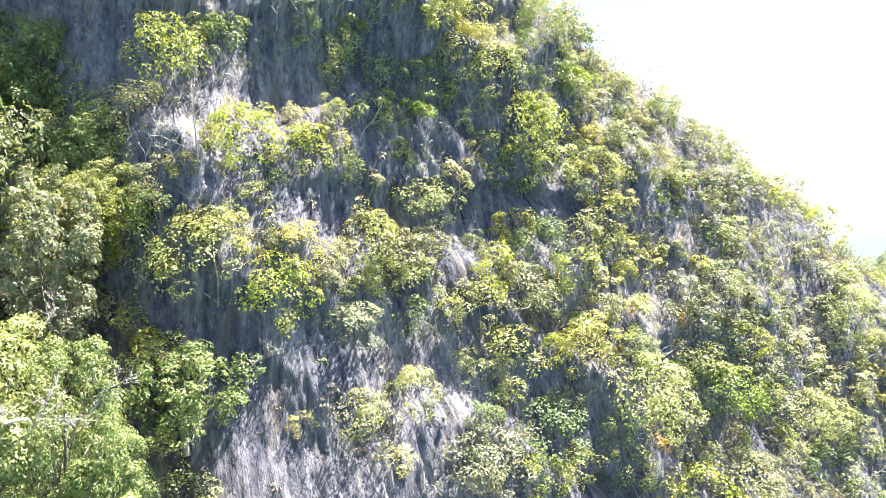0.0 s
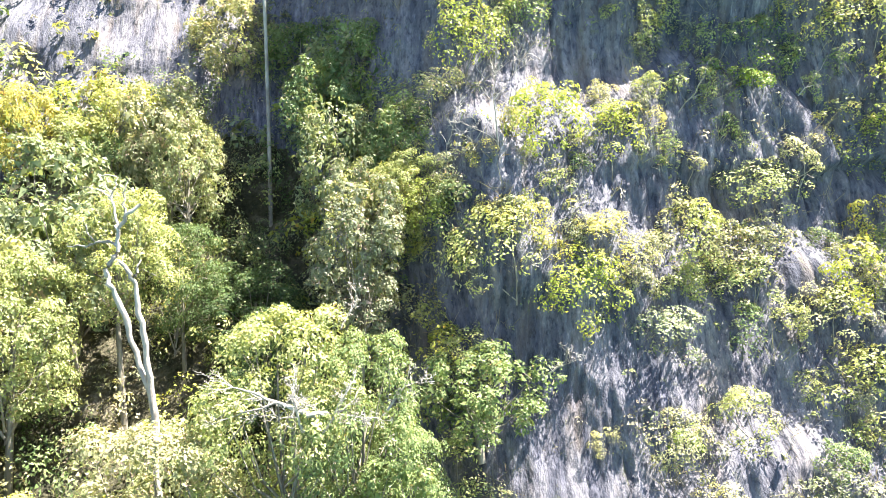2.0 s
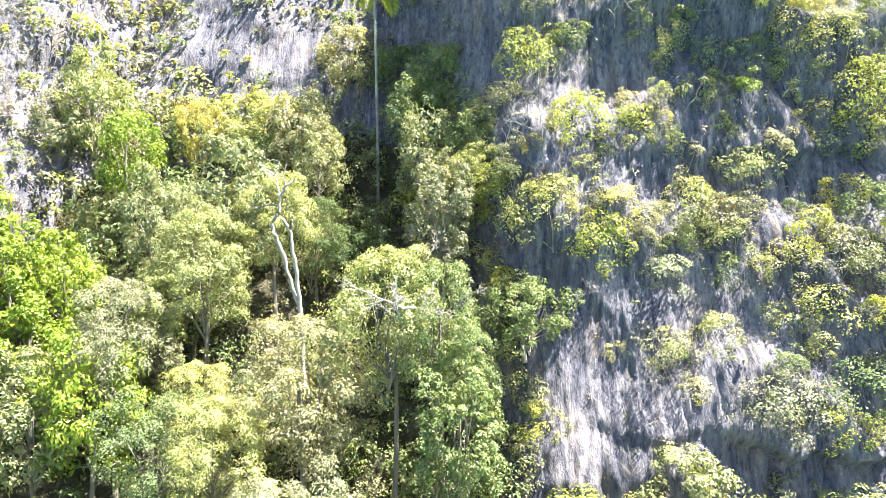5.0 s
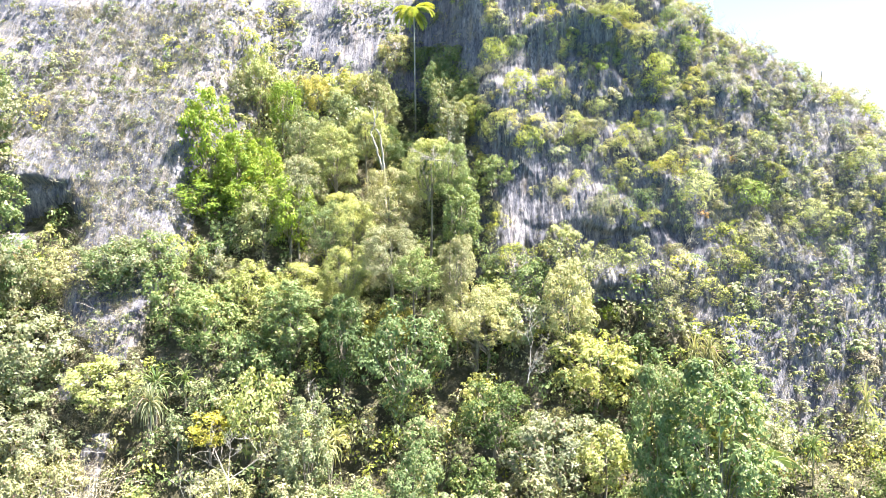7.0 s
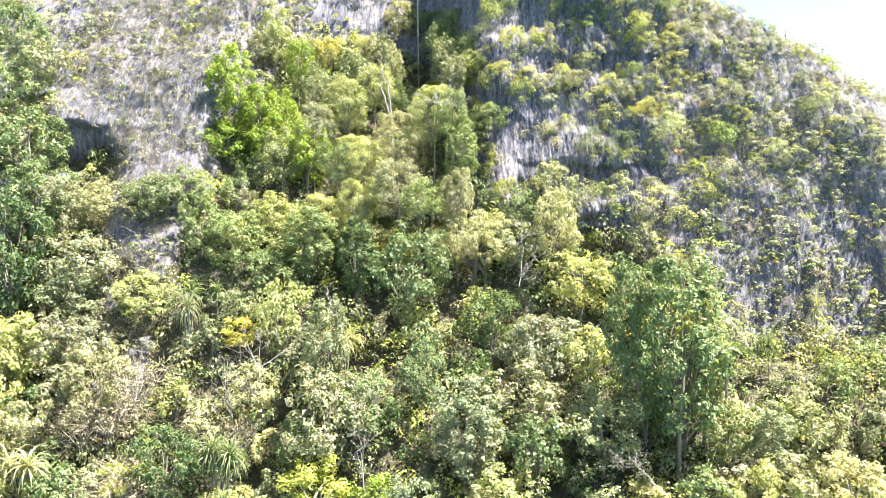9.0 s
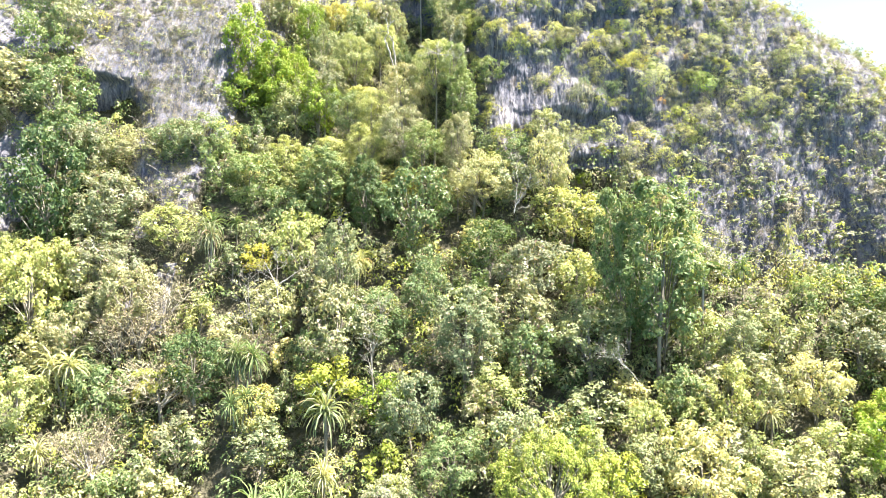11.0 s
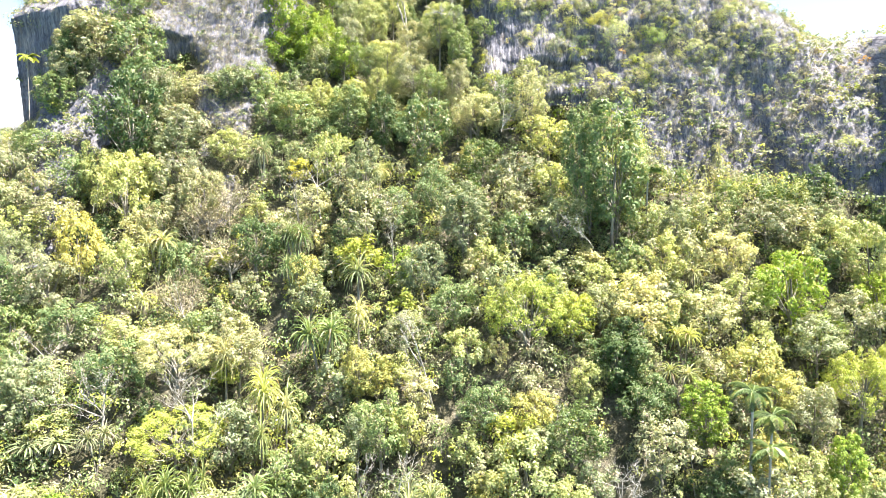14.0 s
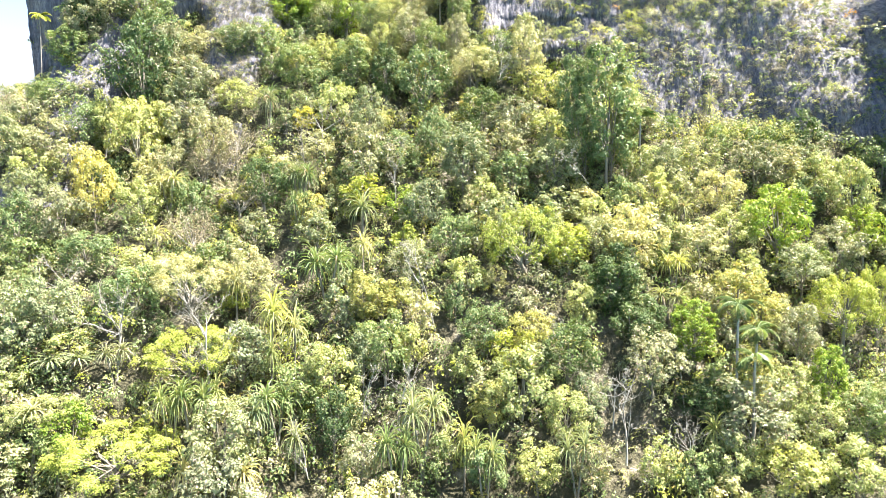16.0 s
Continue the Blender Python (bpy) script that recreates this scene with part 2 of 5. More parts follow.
def height(x, y):
    """Ground height under (x, y)."""
    ok = GROUND[cell(x, 0)[0]] <= y
    return float(GZ[ok].max()) if ok.any() else -6.0


def face_at(x, z):
    return float(FACE[cell(x, z)])


def wooded(x, z):
    """How far the soil slope stands out in front of the rock."""
    return float(WOODED[cell(x, z)])


def top_at(x):
    return float(SUMMIT[cell(x, 0)[0]])


def mesh_from(name, verts, faces, mats, index=None, smooth=False):
    me = bpy.data.meshes.new(name)
    verts, faces = np.asarray(verts, np.float32), np.asarray(faces, np.int32)
    k = faces.shape[1]
    me.vertices.add(len(verts))
    me.vertices.foreach_set("co", verts.ravel())
    me.loops.add(faces.size)
    me.loops.foreach_set("vertex_index", faces.ravel())
    me.polygons.add(len(faces))
    me.polygons.foreach_set("loop_start", np.arange(0, faces.size, k, dtype=np.int32))
    for mat in mats:
        me.materials.append(mat)
    if index is not None:
        me.polygons.foreach_set("material_index", np.asarray(index, np.int32))
    me.polygons.foreach_set("use_smooth", np.full(len(faces), smooth))
    me.update(calc_edges=True)
    return me


def build_hill():
    xs = np.concatenate([np.arange(-70, -34, 1.0), np.arange(-34, 0.6, 0.25), np.arange(0.6, 9.5, 0.05), np.arange(9.5, 16, 0.10), np.arange(16, 28, 0.2), np.arange(28, 70, 1.0)])
    zs = np.concatenate([np.arange(-6, 15, 0.6), np.arange(15, 24, 0.12), np.arange(24, 34.5, 0.085), np.arange(34.5, 37, 0.12), np.arange(37, 47.5, 0.5)])
    X = np.repeat(xs[:, None], len(zs), 1)
    Z = np.minimum(zs[None, :], summit(xs)[:, None])
    Y = surface(X, Z)
    back = np.array([4.0, 12.0, 24.0, 40.0])
    fall = np.array([0.3, -1.0, -8.0, -60.0])
    XB = np.repeat(xs[:, None], 4, 1)
    YB, ZB = Y[:, -1:] + back[None, :], np.maximum(Z[:, -1:] + fall[None, :], -6.0)
    X, Y, Z = np.hstack([X, XB]), np.hstack([Y, YB]), np.hstack([Z, ZB])
    n, m = X.shape
    i = np.arange(n * m).reshape(n, m)
    faces = np.stack([i[:-1, :-1], i[1:, :-1], i[1:, 1:], i[:-1, 1:]], -1).reshape(-1, 4)
    verts = np.stack([X, Y, Z], -1).reshape(-1, 3)
    cx, cz = X[:-1, :-1].ravel(), Z[:-1, :-1].ravel()
    soil = (forest_slope(cx, cz) < rock_face(cx, cz) + 0.4) | (cz < 2)
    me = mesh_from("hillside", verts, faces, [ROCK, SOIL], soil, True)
    return tagged(new("hillside", me), "steep grey limestone hillside with fluted cliffs and leaf litter", "hillside", kind="structure")


hill = build_hill()


def sea_material():
    m, n, l, p = nodes_of("sea_water")
    l.new(ramp(n, l, texture(n, l, 0.02, 5), [(0.35, (0.02, 0.09, 0.12)), (0.7, (0.05, 0.19, 0.20))]), p.inputs["Base Color"])
    p.inputs["Roughness"].default_value = 0.16
    l.new(bump(n, l, texture(n, l, 0.8, 6, rough=0.6), 0.35, 0.2), p.inputs["Normal"])
    return m


def build_sea():
    bm = bmesh.new()
    bmesh.ops.create_grid(bm, x_segments=40, y_segments=40, size=4500)
    for q in bm.verts:
        q.co.z = -5.4
    me = bpy.data.meshes.new("water")
    bm.to_mesh(me)
    bm.free()
    me.materials.append(sea_material())
    return tagged(new("water", me), "calm hazy sea round the foot of the hill", "sea", kind="structure")


build_sea()


def wood_material():
    m, n, l, p = nodes_of("distant_woodland")
    c = ramp(n, l, texture(n, l, 0.35, 7, rough=0.7), [(0.34, (0.03, 0.05, 0.03)), (0.5, (0.10, 0.14, 0.06)), (0.62, (0.22, 0.24, 0.14)), (0.72, (0.34, 0.33, 0.32))])
    l.new(c, p.inputs["Base Color"])
    p.inputs["Roughness"].default_value = 0.9
    l.new(bump(n, l, texture(n, l, 0.5, 8, rough=0.7), 1.0, 2.0), p.inputs["Normal"])
    return m


def far_island(x, y, wide, high):
    """A wooded limestone islet across the water."""
    r, a = np.linspace(0, 1, 40)[:, None], np.linspace(0, 2 * np.pi, 120, endpoint=False)[None, :]
    X, Y = wide * r * np.cos(a), wide * r * np.sin(a)
    Z = high * np.clip(1 - r ** 2.6, 0, 1) ** 0.8 + 2.2 * fractal(X * 0.09, Y * 0.09, 201, 5) * (r < 0.97) - 6.0
    i = np.arange(40 * 120).reshape(40, 120)
    j = np.roll(i, -1, 1)
    f = np.stack([i[:-1], i[1:], j[1:], j[:-1]], -1).reshape(-1, 4)
    me = mesh_from("island", np.stack([X, Y, Z], -1).reshape(-1, 3), f, [wood_material()], smooth=True)
    o = tagged(new("island", me), "distant wooded limestone islet across the sea", "island", kind="structure")
    o.location = (x, y, 0)


far_island(276, 128, 26, 34.5)


# ---------------------------------------------------------------- plants
def tube(points, radii, sides=5):
    """Verts and quads of a tapering limb."""
    points = np.asarray(points, float)
    n = len(points)
    d = np.gradient(points, axis=0)
    d /= np.linalg.norm(d, axis=1)[:, None] + 1e-9
    ref = np.where(np.abs(d[:, 2:3]) < 0.9, np.array([[0, 0, 1.0]]), np.array([[1.0, 0, 0]]))
    a = np.cross(d, ref)
    a /= np.linalg.norm(a, axis=1)[:, None] + 1e-9
    b = np.cross(d, a)
    t = np.arange(sides) * 2 * np.pi / sides
    ring = points[:, None] + np.asarray(radii)[:, None, None] * (np.cos(t)[None, :, None] * a[:, None] + np.sin(t)[None, :, None] * b[:, None])
    i = np.arange(n * sides).reshape(n, sides)
    j = np.roll(i, -1, 1)
    return ring.reshape(-1, 3), np.stack([i[:-1], j[:-1], j[1:], i[1:]], -1).reshape(-1, 4)


def joined(pieces):
    verts, faces, n = [], [], 0
    for v, f in pieces:
        verts.append(v)
        faces.append(f + n)
        n += len(v)
    return np.concatenate(verts), np.concatenate(faces)


def unit(v):
    return v / (np.linalg.norm(v, axis=-1, keepdims=True) + 1e-9)


def blades(rng, at, way, up, length, width, fold=0.18, curl=0.15):
    """Leaf blades, two triangles each, folded along the midrib."""
    way = unit(way)
    side = unit(np.cross(way, up))
    norm = np.cross(side, way)
    L, W = np.asarray(length)[:, None], np.asarray(width)[:, None]
    mid = at + way * L * 0.48
    tip = at + way * L - norm * L * curl
    v = np.stack([at, mid + side * W / 2 + norm * W * fold, tip, mid - side * W / 2 + norm * W * fold], 1).reshape(-1, 3)
    k = np.arange(len(at))[:, None] * 4
    f = np.concatenate([k + np.array([[0, 1, 2]]), k + np.array([[0, 2, 3]])], 1).reshape(-1, 3)
    return v, f


def slivers(at, way, up, length, width):
    """Small far leaves, one triangle each."""
    way = unit(way)
    side = unit(np.cross(way, up))
    L, W = np.asarray(length)[:, None], np.asarray(width)[:, None]
    v = np.stack([at, at + way * L * 0.5 + side * W * 0.62, at + way * L - side * W * 0.38], 1).reshape(-1, 3)
    return v, np.arange(len(at) * 3).reshape(-1, 3)


def sprays(rng, centres, outward, radius, per, length, plain=True):
    """Clumps of leaves that lie like shingles round each centre, tips hanging a little."""
    n = len(centres)
    c = np.repeat(centres, per, 0)
    o = np.repeat(outward, per, 0)
    r = np.repeat(radius, per)
    d = unit(rng.normal(size=(n * per, 3)) + 0.5 * o + np.array([0, 0, 0.5]))
    off = d * (rng.uniform(0.45, 1.0, n * per) ** 0.4 * r)[:, None]
    off[:, 2] *= 0.8
    up = unit(0.95 * d + 0.2 * o + np.array([0, 0, 0.45]) + 0.34 * rng.normal(size=(n * per, 3)))
    way = 0.8 * rng.normal(size=(n * per, 3)) + 0.6 * d + np.array([0, 0, -0.1])
    way = unit(way - up * np.sum(way * up, 1, keepdims=True))
    way = unit(way + 0.25 * up * rng.uniform(-0.5, 1.0, (n * per, 1)))
    size = length * rng.uniform(0.65, 1.3, n * per)
    at = c + off - way * (size * 0.5)[:, None]
    if plain:
        return slivers(at, way, up, size, size * rng.uniform(0.55, 0.78, n * per))
    return blades(rng, at, way, up, size, size * rng.uniform(0.45, 0.65, n * per))


def trunk_mesh(seed, radius, sway):
    """A bole one metre tall, to be drawn out to its tree's height."""
    t = np.linspace(0, 1, 8)
    line = np.stack([sway * (np.sin(t * 4.1 + seed) - np.sin(seed)), sway * (np.cos(t * 3.4 + seed * 2) - np.cos(seed * 2)), t * 1.04 - 0.04], 1)
    return mesh_from("trunk", *tube(line, radius * (1 - 0.6 * t), 6), [BARK], smooth=True)


def crown_meshes(seed, wide, deep, lobes, clumps, per, leaf, low=-0.75, gap=0.62, plain=True):
    """Limbs and leaves of a crown wide across and deep tall round the origin, in billowing lobes with gaps between."""
    rng = np.random.default_rng(seed)
    box = np.array([wide / 2, wide / 2, deep / 2])
    k = np.arange(lobes) + 0.5
    zc = 1 - (1 - low) * k / lobes
    az = k * 2.399 + rng.uniform(0, 6.28)
    ring = np.sqrt(np.clip(1 - zc ** 2, 0, 1))
    d = np.stack([ring * np.cos(az), ring * np.sin(az), zc], 1) + rng.normal(size=(lobes, 3)) * 0.16
    mids = unit(d) * rng.uniform(0.48, 0.74, lobes)[:, None]
    lobe_r = rng.uniform(0.30, 0.46, lobes) * (10 / lobes) ** 0.33
    pieces, cs, outs = [], [], []
    for j in range(lobes):
        e = unit(rng.normal(size=(clumps, 3)) + 0.75 * unit(mids[j]) + np.array([0, 0, 0.45]))
        c = (mids[j] + e * lobe_r[j] * rng.uniform(0.65, 1.08, clumps)[:, None]) * box
        cs.append(c)
        outs.append(e)
        p, q = np.array([0, 0, -deep * 0.5 + deep * 0.3 * rng.random()]), mids[j] * box
        u = np.linspace(0, 1, 5)[:, None]
        bend = p * (1 - u) + q * u + np.array([0, 0, 1.0]) * u * (1 - u) * rng.uniform(-0.3, 0.2) * deep + rng.normal(size=(5, 3)) * 0.03 * wide * u * (1 - u) * 4
        pieces.append(tube(bend[::2], np.linspace(0.007 * wide + 0.006, 0.006, 3), 3))
        for g in rng.permutation(clumps)[:1]:
            w = np.linspace(0, 1, 3)[:, None]
            pieces.append(tube((q * (1 - w) + c[g] * w)[::2], np.array([0.012, 0.005]), 3))
    c, o = np.concatenate(cs), np.concatenate(outs)
    size = min(wide, deep) * (10 / lobes) ** 0.33
    rad = rng.uniform(0.05, 0.10, len(c)) * size * gap / 0.62 + 0.03
    inner = np.repeat(mids, 16, 0) + unit(rng.normal(size=(lobes * 16, 3))) * (rng.random((lobes * 16, 1)) ** 0.5 * np.repeat(lobe_r, 16)[:, None] * 0.8)
    behind = np.repeat(c - o * rad[:, None] * 0.35, 5, 0) + rng.normal(size=(len(c) * 5, 3)) * np.repeat(rad, 5)[:, None] * 0.35
    core = np.concatenate([inner * box, behind])
    big = np.concatenate([np.full(len(inner), min(2.0 * leaf, 0.19) if leaf > 0.06 else 1.3 * leaf), np.clip(np.repeat(rad, 5) * 0.85, leaf, 0.17 if leaf > 0.06 else 1.3 * leaf)]) * rng.uniform(0.7, 1.2, len(core))
    out = unit(0.7 * rng.normal(size=(len(core), 3)) + np.concatenate([inner, np.repeat(o, 5, 0)]) + np.array([0, 0, 0.4]))
    deep_leaves = slivers(core, unit(rng.normal(size=(len(core), 3))), out, big, big * 0.7)
    v, f = sprays(rng, c, o, rad, per, leaf, plain=plain)
    return mesh_from("branchwork", *joined(pieces), [BARK], smooth=True), mesh_from("crown", *joined([(v, f), deep_leaves]), [LEAF["green"]])


def pandanus_meshes(seed, high, heads):
    """A screw pine: forked pale stem, each fork ending in a whorl of long drooping straps."""
    rng = np.random.default_rng(seed)
    stems, straps = [], []
    for k in range(heads):
        a = k * 2.4 + rng.uniform(0, 1)
        end = np.array([0.5 * math.cos(a) * (heads > 1), 0.5 * math.sin(a) * (heads > 1), high * rng.uniform(0.75, 1.0)])
        u = np.linspace(0, 1, 6)[:, None]
        line = end * np.hstack([u ** 2, u ** 2, u]) - np.array([0, 0, 0.4]) * (1 - u)
        stems.append(tube(line, np.linspace(0.07, 0.045, 6), 6))
        n = 46
        az = np.arange(n) * 2.399 + rng.uniform(0, 6)
        el = np.linspace(1.35, -0.25, n) + rng.normal(size=n) * 0.12
        L = rng.uniform(0.75, 1.15, n)
        for q in range(n):
            out = np.array([math.cos(az[q]), math.sin(az[q]), 0])
            s = np.linspace(0, 1, 5)
            ang = el[q] - 1.5 * s ** 1.6 * rng.uniform(0.7, 1.2)
            seg = L[q] / 4
            pts = [end]
            for w in range(1, 5):
                pts.append(pts[-1] + seg * (out * math.cos(ang[w]) + np.array([0, 0, math.sin(ang[w])])))
            pts = np.array(pts)
            side = np.array([-out[1], out[0], 0])
            wid = np.array([0.05, 0.075, 0.065, 0.045, 0.006]) / 2
            v = np.concatenate([pts + side * wid[:, None] + np.array([0, 0, 0.02]), pts, pts - side * wid[:, None] + np.array([0, 0, 0.02])])
            f = [[w, w + 1, 5 + w + 1, 5 + w] for w in range(4)] + [[5 + w, 5 + w + 1, 10 + w + 1, 10 + w] for w in range(4)]
            straps.append((v, np.array(f)))
    v, f = joined(stems)
    a = mesh_from("screw_pine_stem", v, f, [BARK], smooth=True)
    v, f = joined(straps)
    return a, mesh_from("screw_pine_straps", v, f, [LEAF["lime"]])


def frond_mesh(seed, length):
    """One feather palm frond along +x, arching down."""
    rng = np.random.default_rng(seed)
    u = np.linspace(0, 1, 9)
    spine = np.stack([length * u * (1 - 0.18 * u ** 2), 0 * u, length * (0.42 * u - 0.75 * u ** 2.2)], 1)
    v0, f0 = tube(spine, 0.022 * (1 - 0.8 * u), 4)
    f0 = np.concatenate([f0[:, [0, 1, 2]], f0[:, [0, 2, 3]]])
    n = 34
    s = np.repeat(np.linspace(0.12, 0.99, n), 2)
    side = np.tile([1.0, -1.0], n)
    at = np.stack([np.interp(s, u, spine[:, k]) for k in range(3)], 1)
    ll = length * 0.30 * np.sin(np.pi * (0.12 + 0.85 * s)) ** 0.6
    way = np.stack([0.55 + 0 * s, side, -0.25 - 0.3 * rng.random(2 * n)], 1)
    v1, f1 = blades(rng, at, way, np.tile([0.0, 0, 1], (2 * n, 1)), ll, 0 * ll + 0.055, 0.1, 0.25)
    v, f = joined([(v0, f0), (v1, f1)])
    return mesh_from("frond", v, f, [LEAF["lime"]])


def branching(rng, start, way, length, radius, depth, out, gnarl=0.35):
    """Bare limbs that fork into ever finer twigs."""
    pts, p, d = [np.array(start, float)], np.array(start, float), unit(np.array(way, float))
    joints = 5 if depth > 2 else 3
    for k in range(joints):
        d = unit(d + gnarl * (0.4 if depth < 3 else 0.16) * rng.normal(size=3) + np.array([0, 0, 0.05]))
        p = p + d * length / joints
        pts.append(p)
    out.append(tube(pts, np.linspace(radius, max(radius * 0.45, 0.003), joints + 1), 5 if depth > 2 else 3))
    if depth > 0:
        for k in range(rng.integers(3, 5)):
            q = pts[rng.integers(1, joints + 1)] if k else pts[-1]
            branching(rng, q, unit(d + 0.75 * rng.normal(size=3) * np.array([1, 1, 0.7]) + np.array([0, 0, 0.2])), length * rng.uniform(0.4, 0.7), max(radius * 0.48, 0.004), depth - 1, out, gnarl)


def dead_mesh(name, seed, high, spread=0.35, depth=3, thick=0.06, gnarl=0.35):
    rng = np.random.default_rng(seed)
    out = []
    branching(rng, (0, 0, -0.4), (0.1, 0, 1), high * 0.6, thick, depth, out, gnarl)
    v, f = joined(out)
    return mesh_from(name, v, f, [DEAD], smooth=True)


def thing(name, at, label, category, group="", turn=0.0, size=1.0, lean=(0, 0), tall=1.0):
    e = new(name)
    e.empty_display_size = 0.2
    e.location = at
    e.rotation_euler = (lean[0], lean[1], turn)
    e.scale = (size, size, size * tall)
    return tagged(e, label, category, group)


def part(name, mesh, parent, material=None, label=""):
    o = new(name, mesh)
    o.parent = parent
    if material is not None:
        o.material_slots[0].link = "OBJECT"
        o.material_slots[0].material = material
    return tagged(o, label)


HUES = {"vivid": "vivid green", "lime": "lime green", "green": "mid green", "olive": "olive", "grey": "grey-green", "dark": "dark green", "yellow": "yellow", "orange": "orange", "dry": "dry brown", "pale": "pale yellow-green", "gold": "golden green", "fern": "feathery bright green"}
def kinds(wide, deep, seeds, *rest, **more):
    return [(crown_meshes(q, wide, deep, *rest, **more), wide, deep) for q in seeds]


TREES = {
    "round": kinds(3.0, 2.9, (3, 4, 5), 15, 10, 28, 0.096, low=-0.95),
    "dome": kinds(3.4, 2.6, (8, 9), 16, 10, 28, 0.096, low=-0.85),
    "column": kinds(2.6, 4.6, (13, 14), 25, 10, 34, 0.09, low=-1.0),
    "broken": kinds(2.8, 3.0, (21, 22), 12, 10, 34, 0.094, low=-0.95),
    "small": kinds(1.9, 1.9, (34, 35, 36), 11, 7, 26, 0.082, low=-0.95),
    "sapling": kinds(1.4, 1.7, (41, 42), 8, 7, 24, 0.078, low=-0.95),
    "flat": kinds(4.0, 2.2, (55, 56), 30, 11, 40, 0.058, low=-0.65),
    "fround": kinds(2.6, 2.6, (63, 64, 65), 16, 10, 44, 0.068, low=-0.95),
    "fdome": kinds(3.2, 2.6, (68, 69), 18, 10, 44, 0.068, low=-0.85),
    "fcolumn": kinds(2.4, 4.4, (73, 74), 26, 10, 50, 0.066, low=-1.0),
    "near": kinds(2.8, 2.7, (81, 82), 19, 12, 76, 0.05, low=-0.95),
}


def brush_meshes(seed, wide, deep, n):
    """A tangle of dead twigs with a few withered leaves left."""
    g = np.random.default_rng(seed)
    box = np.array([wide, wide, deep]) / 2
    at = unit(g.normal(size=(n, 3))) * g.random((n, 1)) ** 0.45 * box * 0.9
    way = unit(g.normal(size=(n, 3)) + np.array([0, 0, 0.5]) + at)
    size = g.uniform(0.25, 0.75, n)
    few = n // 2
    twigs = slivers(at, way, g.normal(size=(n, 3)), size, 0.02 + 0 * size)
    leaves = sprays(g, at[:few] + way[:few] * size[:few, None] * 0.6, way[:few], np.full(few, 0.09), 3, 0.08)
    u = np.linspace(0, 1, 4)[:, None]
    limbs = [tube(np.array([0, 0, -deep / 2]) * (1 - u) + q * u + g.normal(size=(4, 3)) * 0.04, np.linspace(0.03, 0.008, 4), 3) for q in at[:14]]
    return mesh_from("branchwork", *joined(limbs), [DEAD], smooth=True), mesh_from("crown", *joined([twigs, leaves]), [LEAF["dry"]])


TREES["brush"] = [(brush_meshes(q, 2.6, 1.8, 620), 2.6, 1.8) for q in (101, 102)]
TRUNKS = [trunk_mesh(k, 0.07, 0.06) for k in range(4)]
TAKEN = []


def tree(x, y, kind, hue, top=None, wide=None, deep=None, z=None, rng=random.Random(2)):
    """A tree rooted at (x, y), whose crown tops out at top and is so wide and deep."""
    if wide and deep and deep > 1.25 * wide and kind not in ("column", "brush"):
        kind = "fcolumn" if kind in ("near", "fround", "fdome") else "column"
    (limbs, leaves), w0, d0 = rng.choice(TREES[kind])
    ground = height(x, y) if z is None else z
    wide = wide or w0
    deep = max(deep or d0 * wide / w0, 0.6 * d0 * wide / w0)
    top = top or ground + deep * rng.uniform(1.0, 1.25)
    deep = min(deep * 1.25, (top - ground) * 0.95) if top - ground > 0.8 * deep else deep
    mid = max(top - deep / 2, ground + deep * 0.3)
    little = kind in ("small", "sapling")
    name = "sapling" if little else "tree"
    look_of = {"column": "tall narrow", "fcolumn": "tall narrow", "flat": "wide feathery", "broken": "ragged", "brush": "withered twiggy"}.get(kind, "rounded")
    t = thing(name, (x, y, ground), f"{HUES[hue]} {name} with a {look_of} crown on the slope", name, "hillside " + name + "s")
    turn = rng.uniform(0, 6.28)
    bole = part("trunk", rng.choice(TRUNKS), t)
    girth = max(0.4, min(1.5, wide / 2.6))
    bole.scale, bole.rotation_euler = (girth, girth, mid - ground + deep * 0.1), (0, 0, turn)
    lean = (rng.uniform(-0.12, 0.12), rng.uniform(-0.12, 0.12), turn)
    for n, me, mat in (("branchwork", limbs, None), ("crown", leaves, LEAF[hue])):
        o = part(n, me, t, mat)
        o.location, o.rotation_euler, o.scale = (0, 0, mid - ground), lean, (wide / w0, wide / w0, deep / d0)
    TAKEN.append((x, y, wide / 2))
    return t


PINES = [pandanus_meshes(5, 1.6, 1), pandanus_meshes(6, 1.9, 2), pandanus_meshes(9, 1.4, 1)]


def screw_pine(x, y, z, wide, rng=random.Random(3)):
    """A screw pine whose whorl stands at height z."""
    stem, straps = rng.choice(PINES)
    ground = min(height(x, y), z - 0.5)
    size = wide / 2.3
    t = thing("screw_pine", (x, y, ground), "screw pine with long drooping strap leaves on the slope", "screw pine", "screw pines", rng.uniform(0, 6.28), size, (0, 0), (z - ground) / (1.55 * size))
    part("stem", stem, t)
    part("leaf_whorl", straps, t, LEAF[rng.choice(["lime", "green", "olive", "grey", "pale"])])
    TAKEN.append((x, y, wide * 0.3))


DEADS = [dead_mesh("dead_limbs", 2 + k, 3.0, depth=4, thick=0.04, gnarl=g) for k, g in enumerate((0.25, 0.4, 0.5, 0.3))]


def dead_tree(x, y, z, high, rng=random.Random(5)):
    t = thing("dead_tree", (x, y, z), "bleached leafless dead tree standing among the green crowns", "dead tree", "dead trees", rng.uniform(0, 6.28), high / 3.0)
    part("bare_wood", rng.choice(DEADS), t)


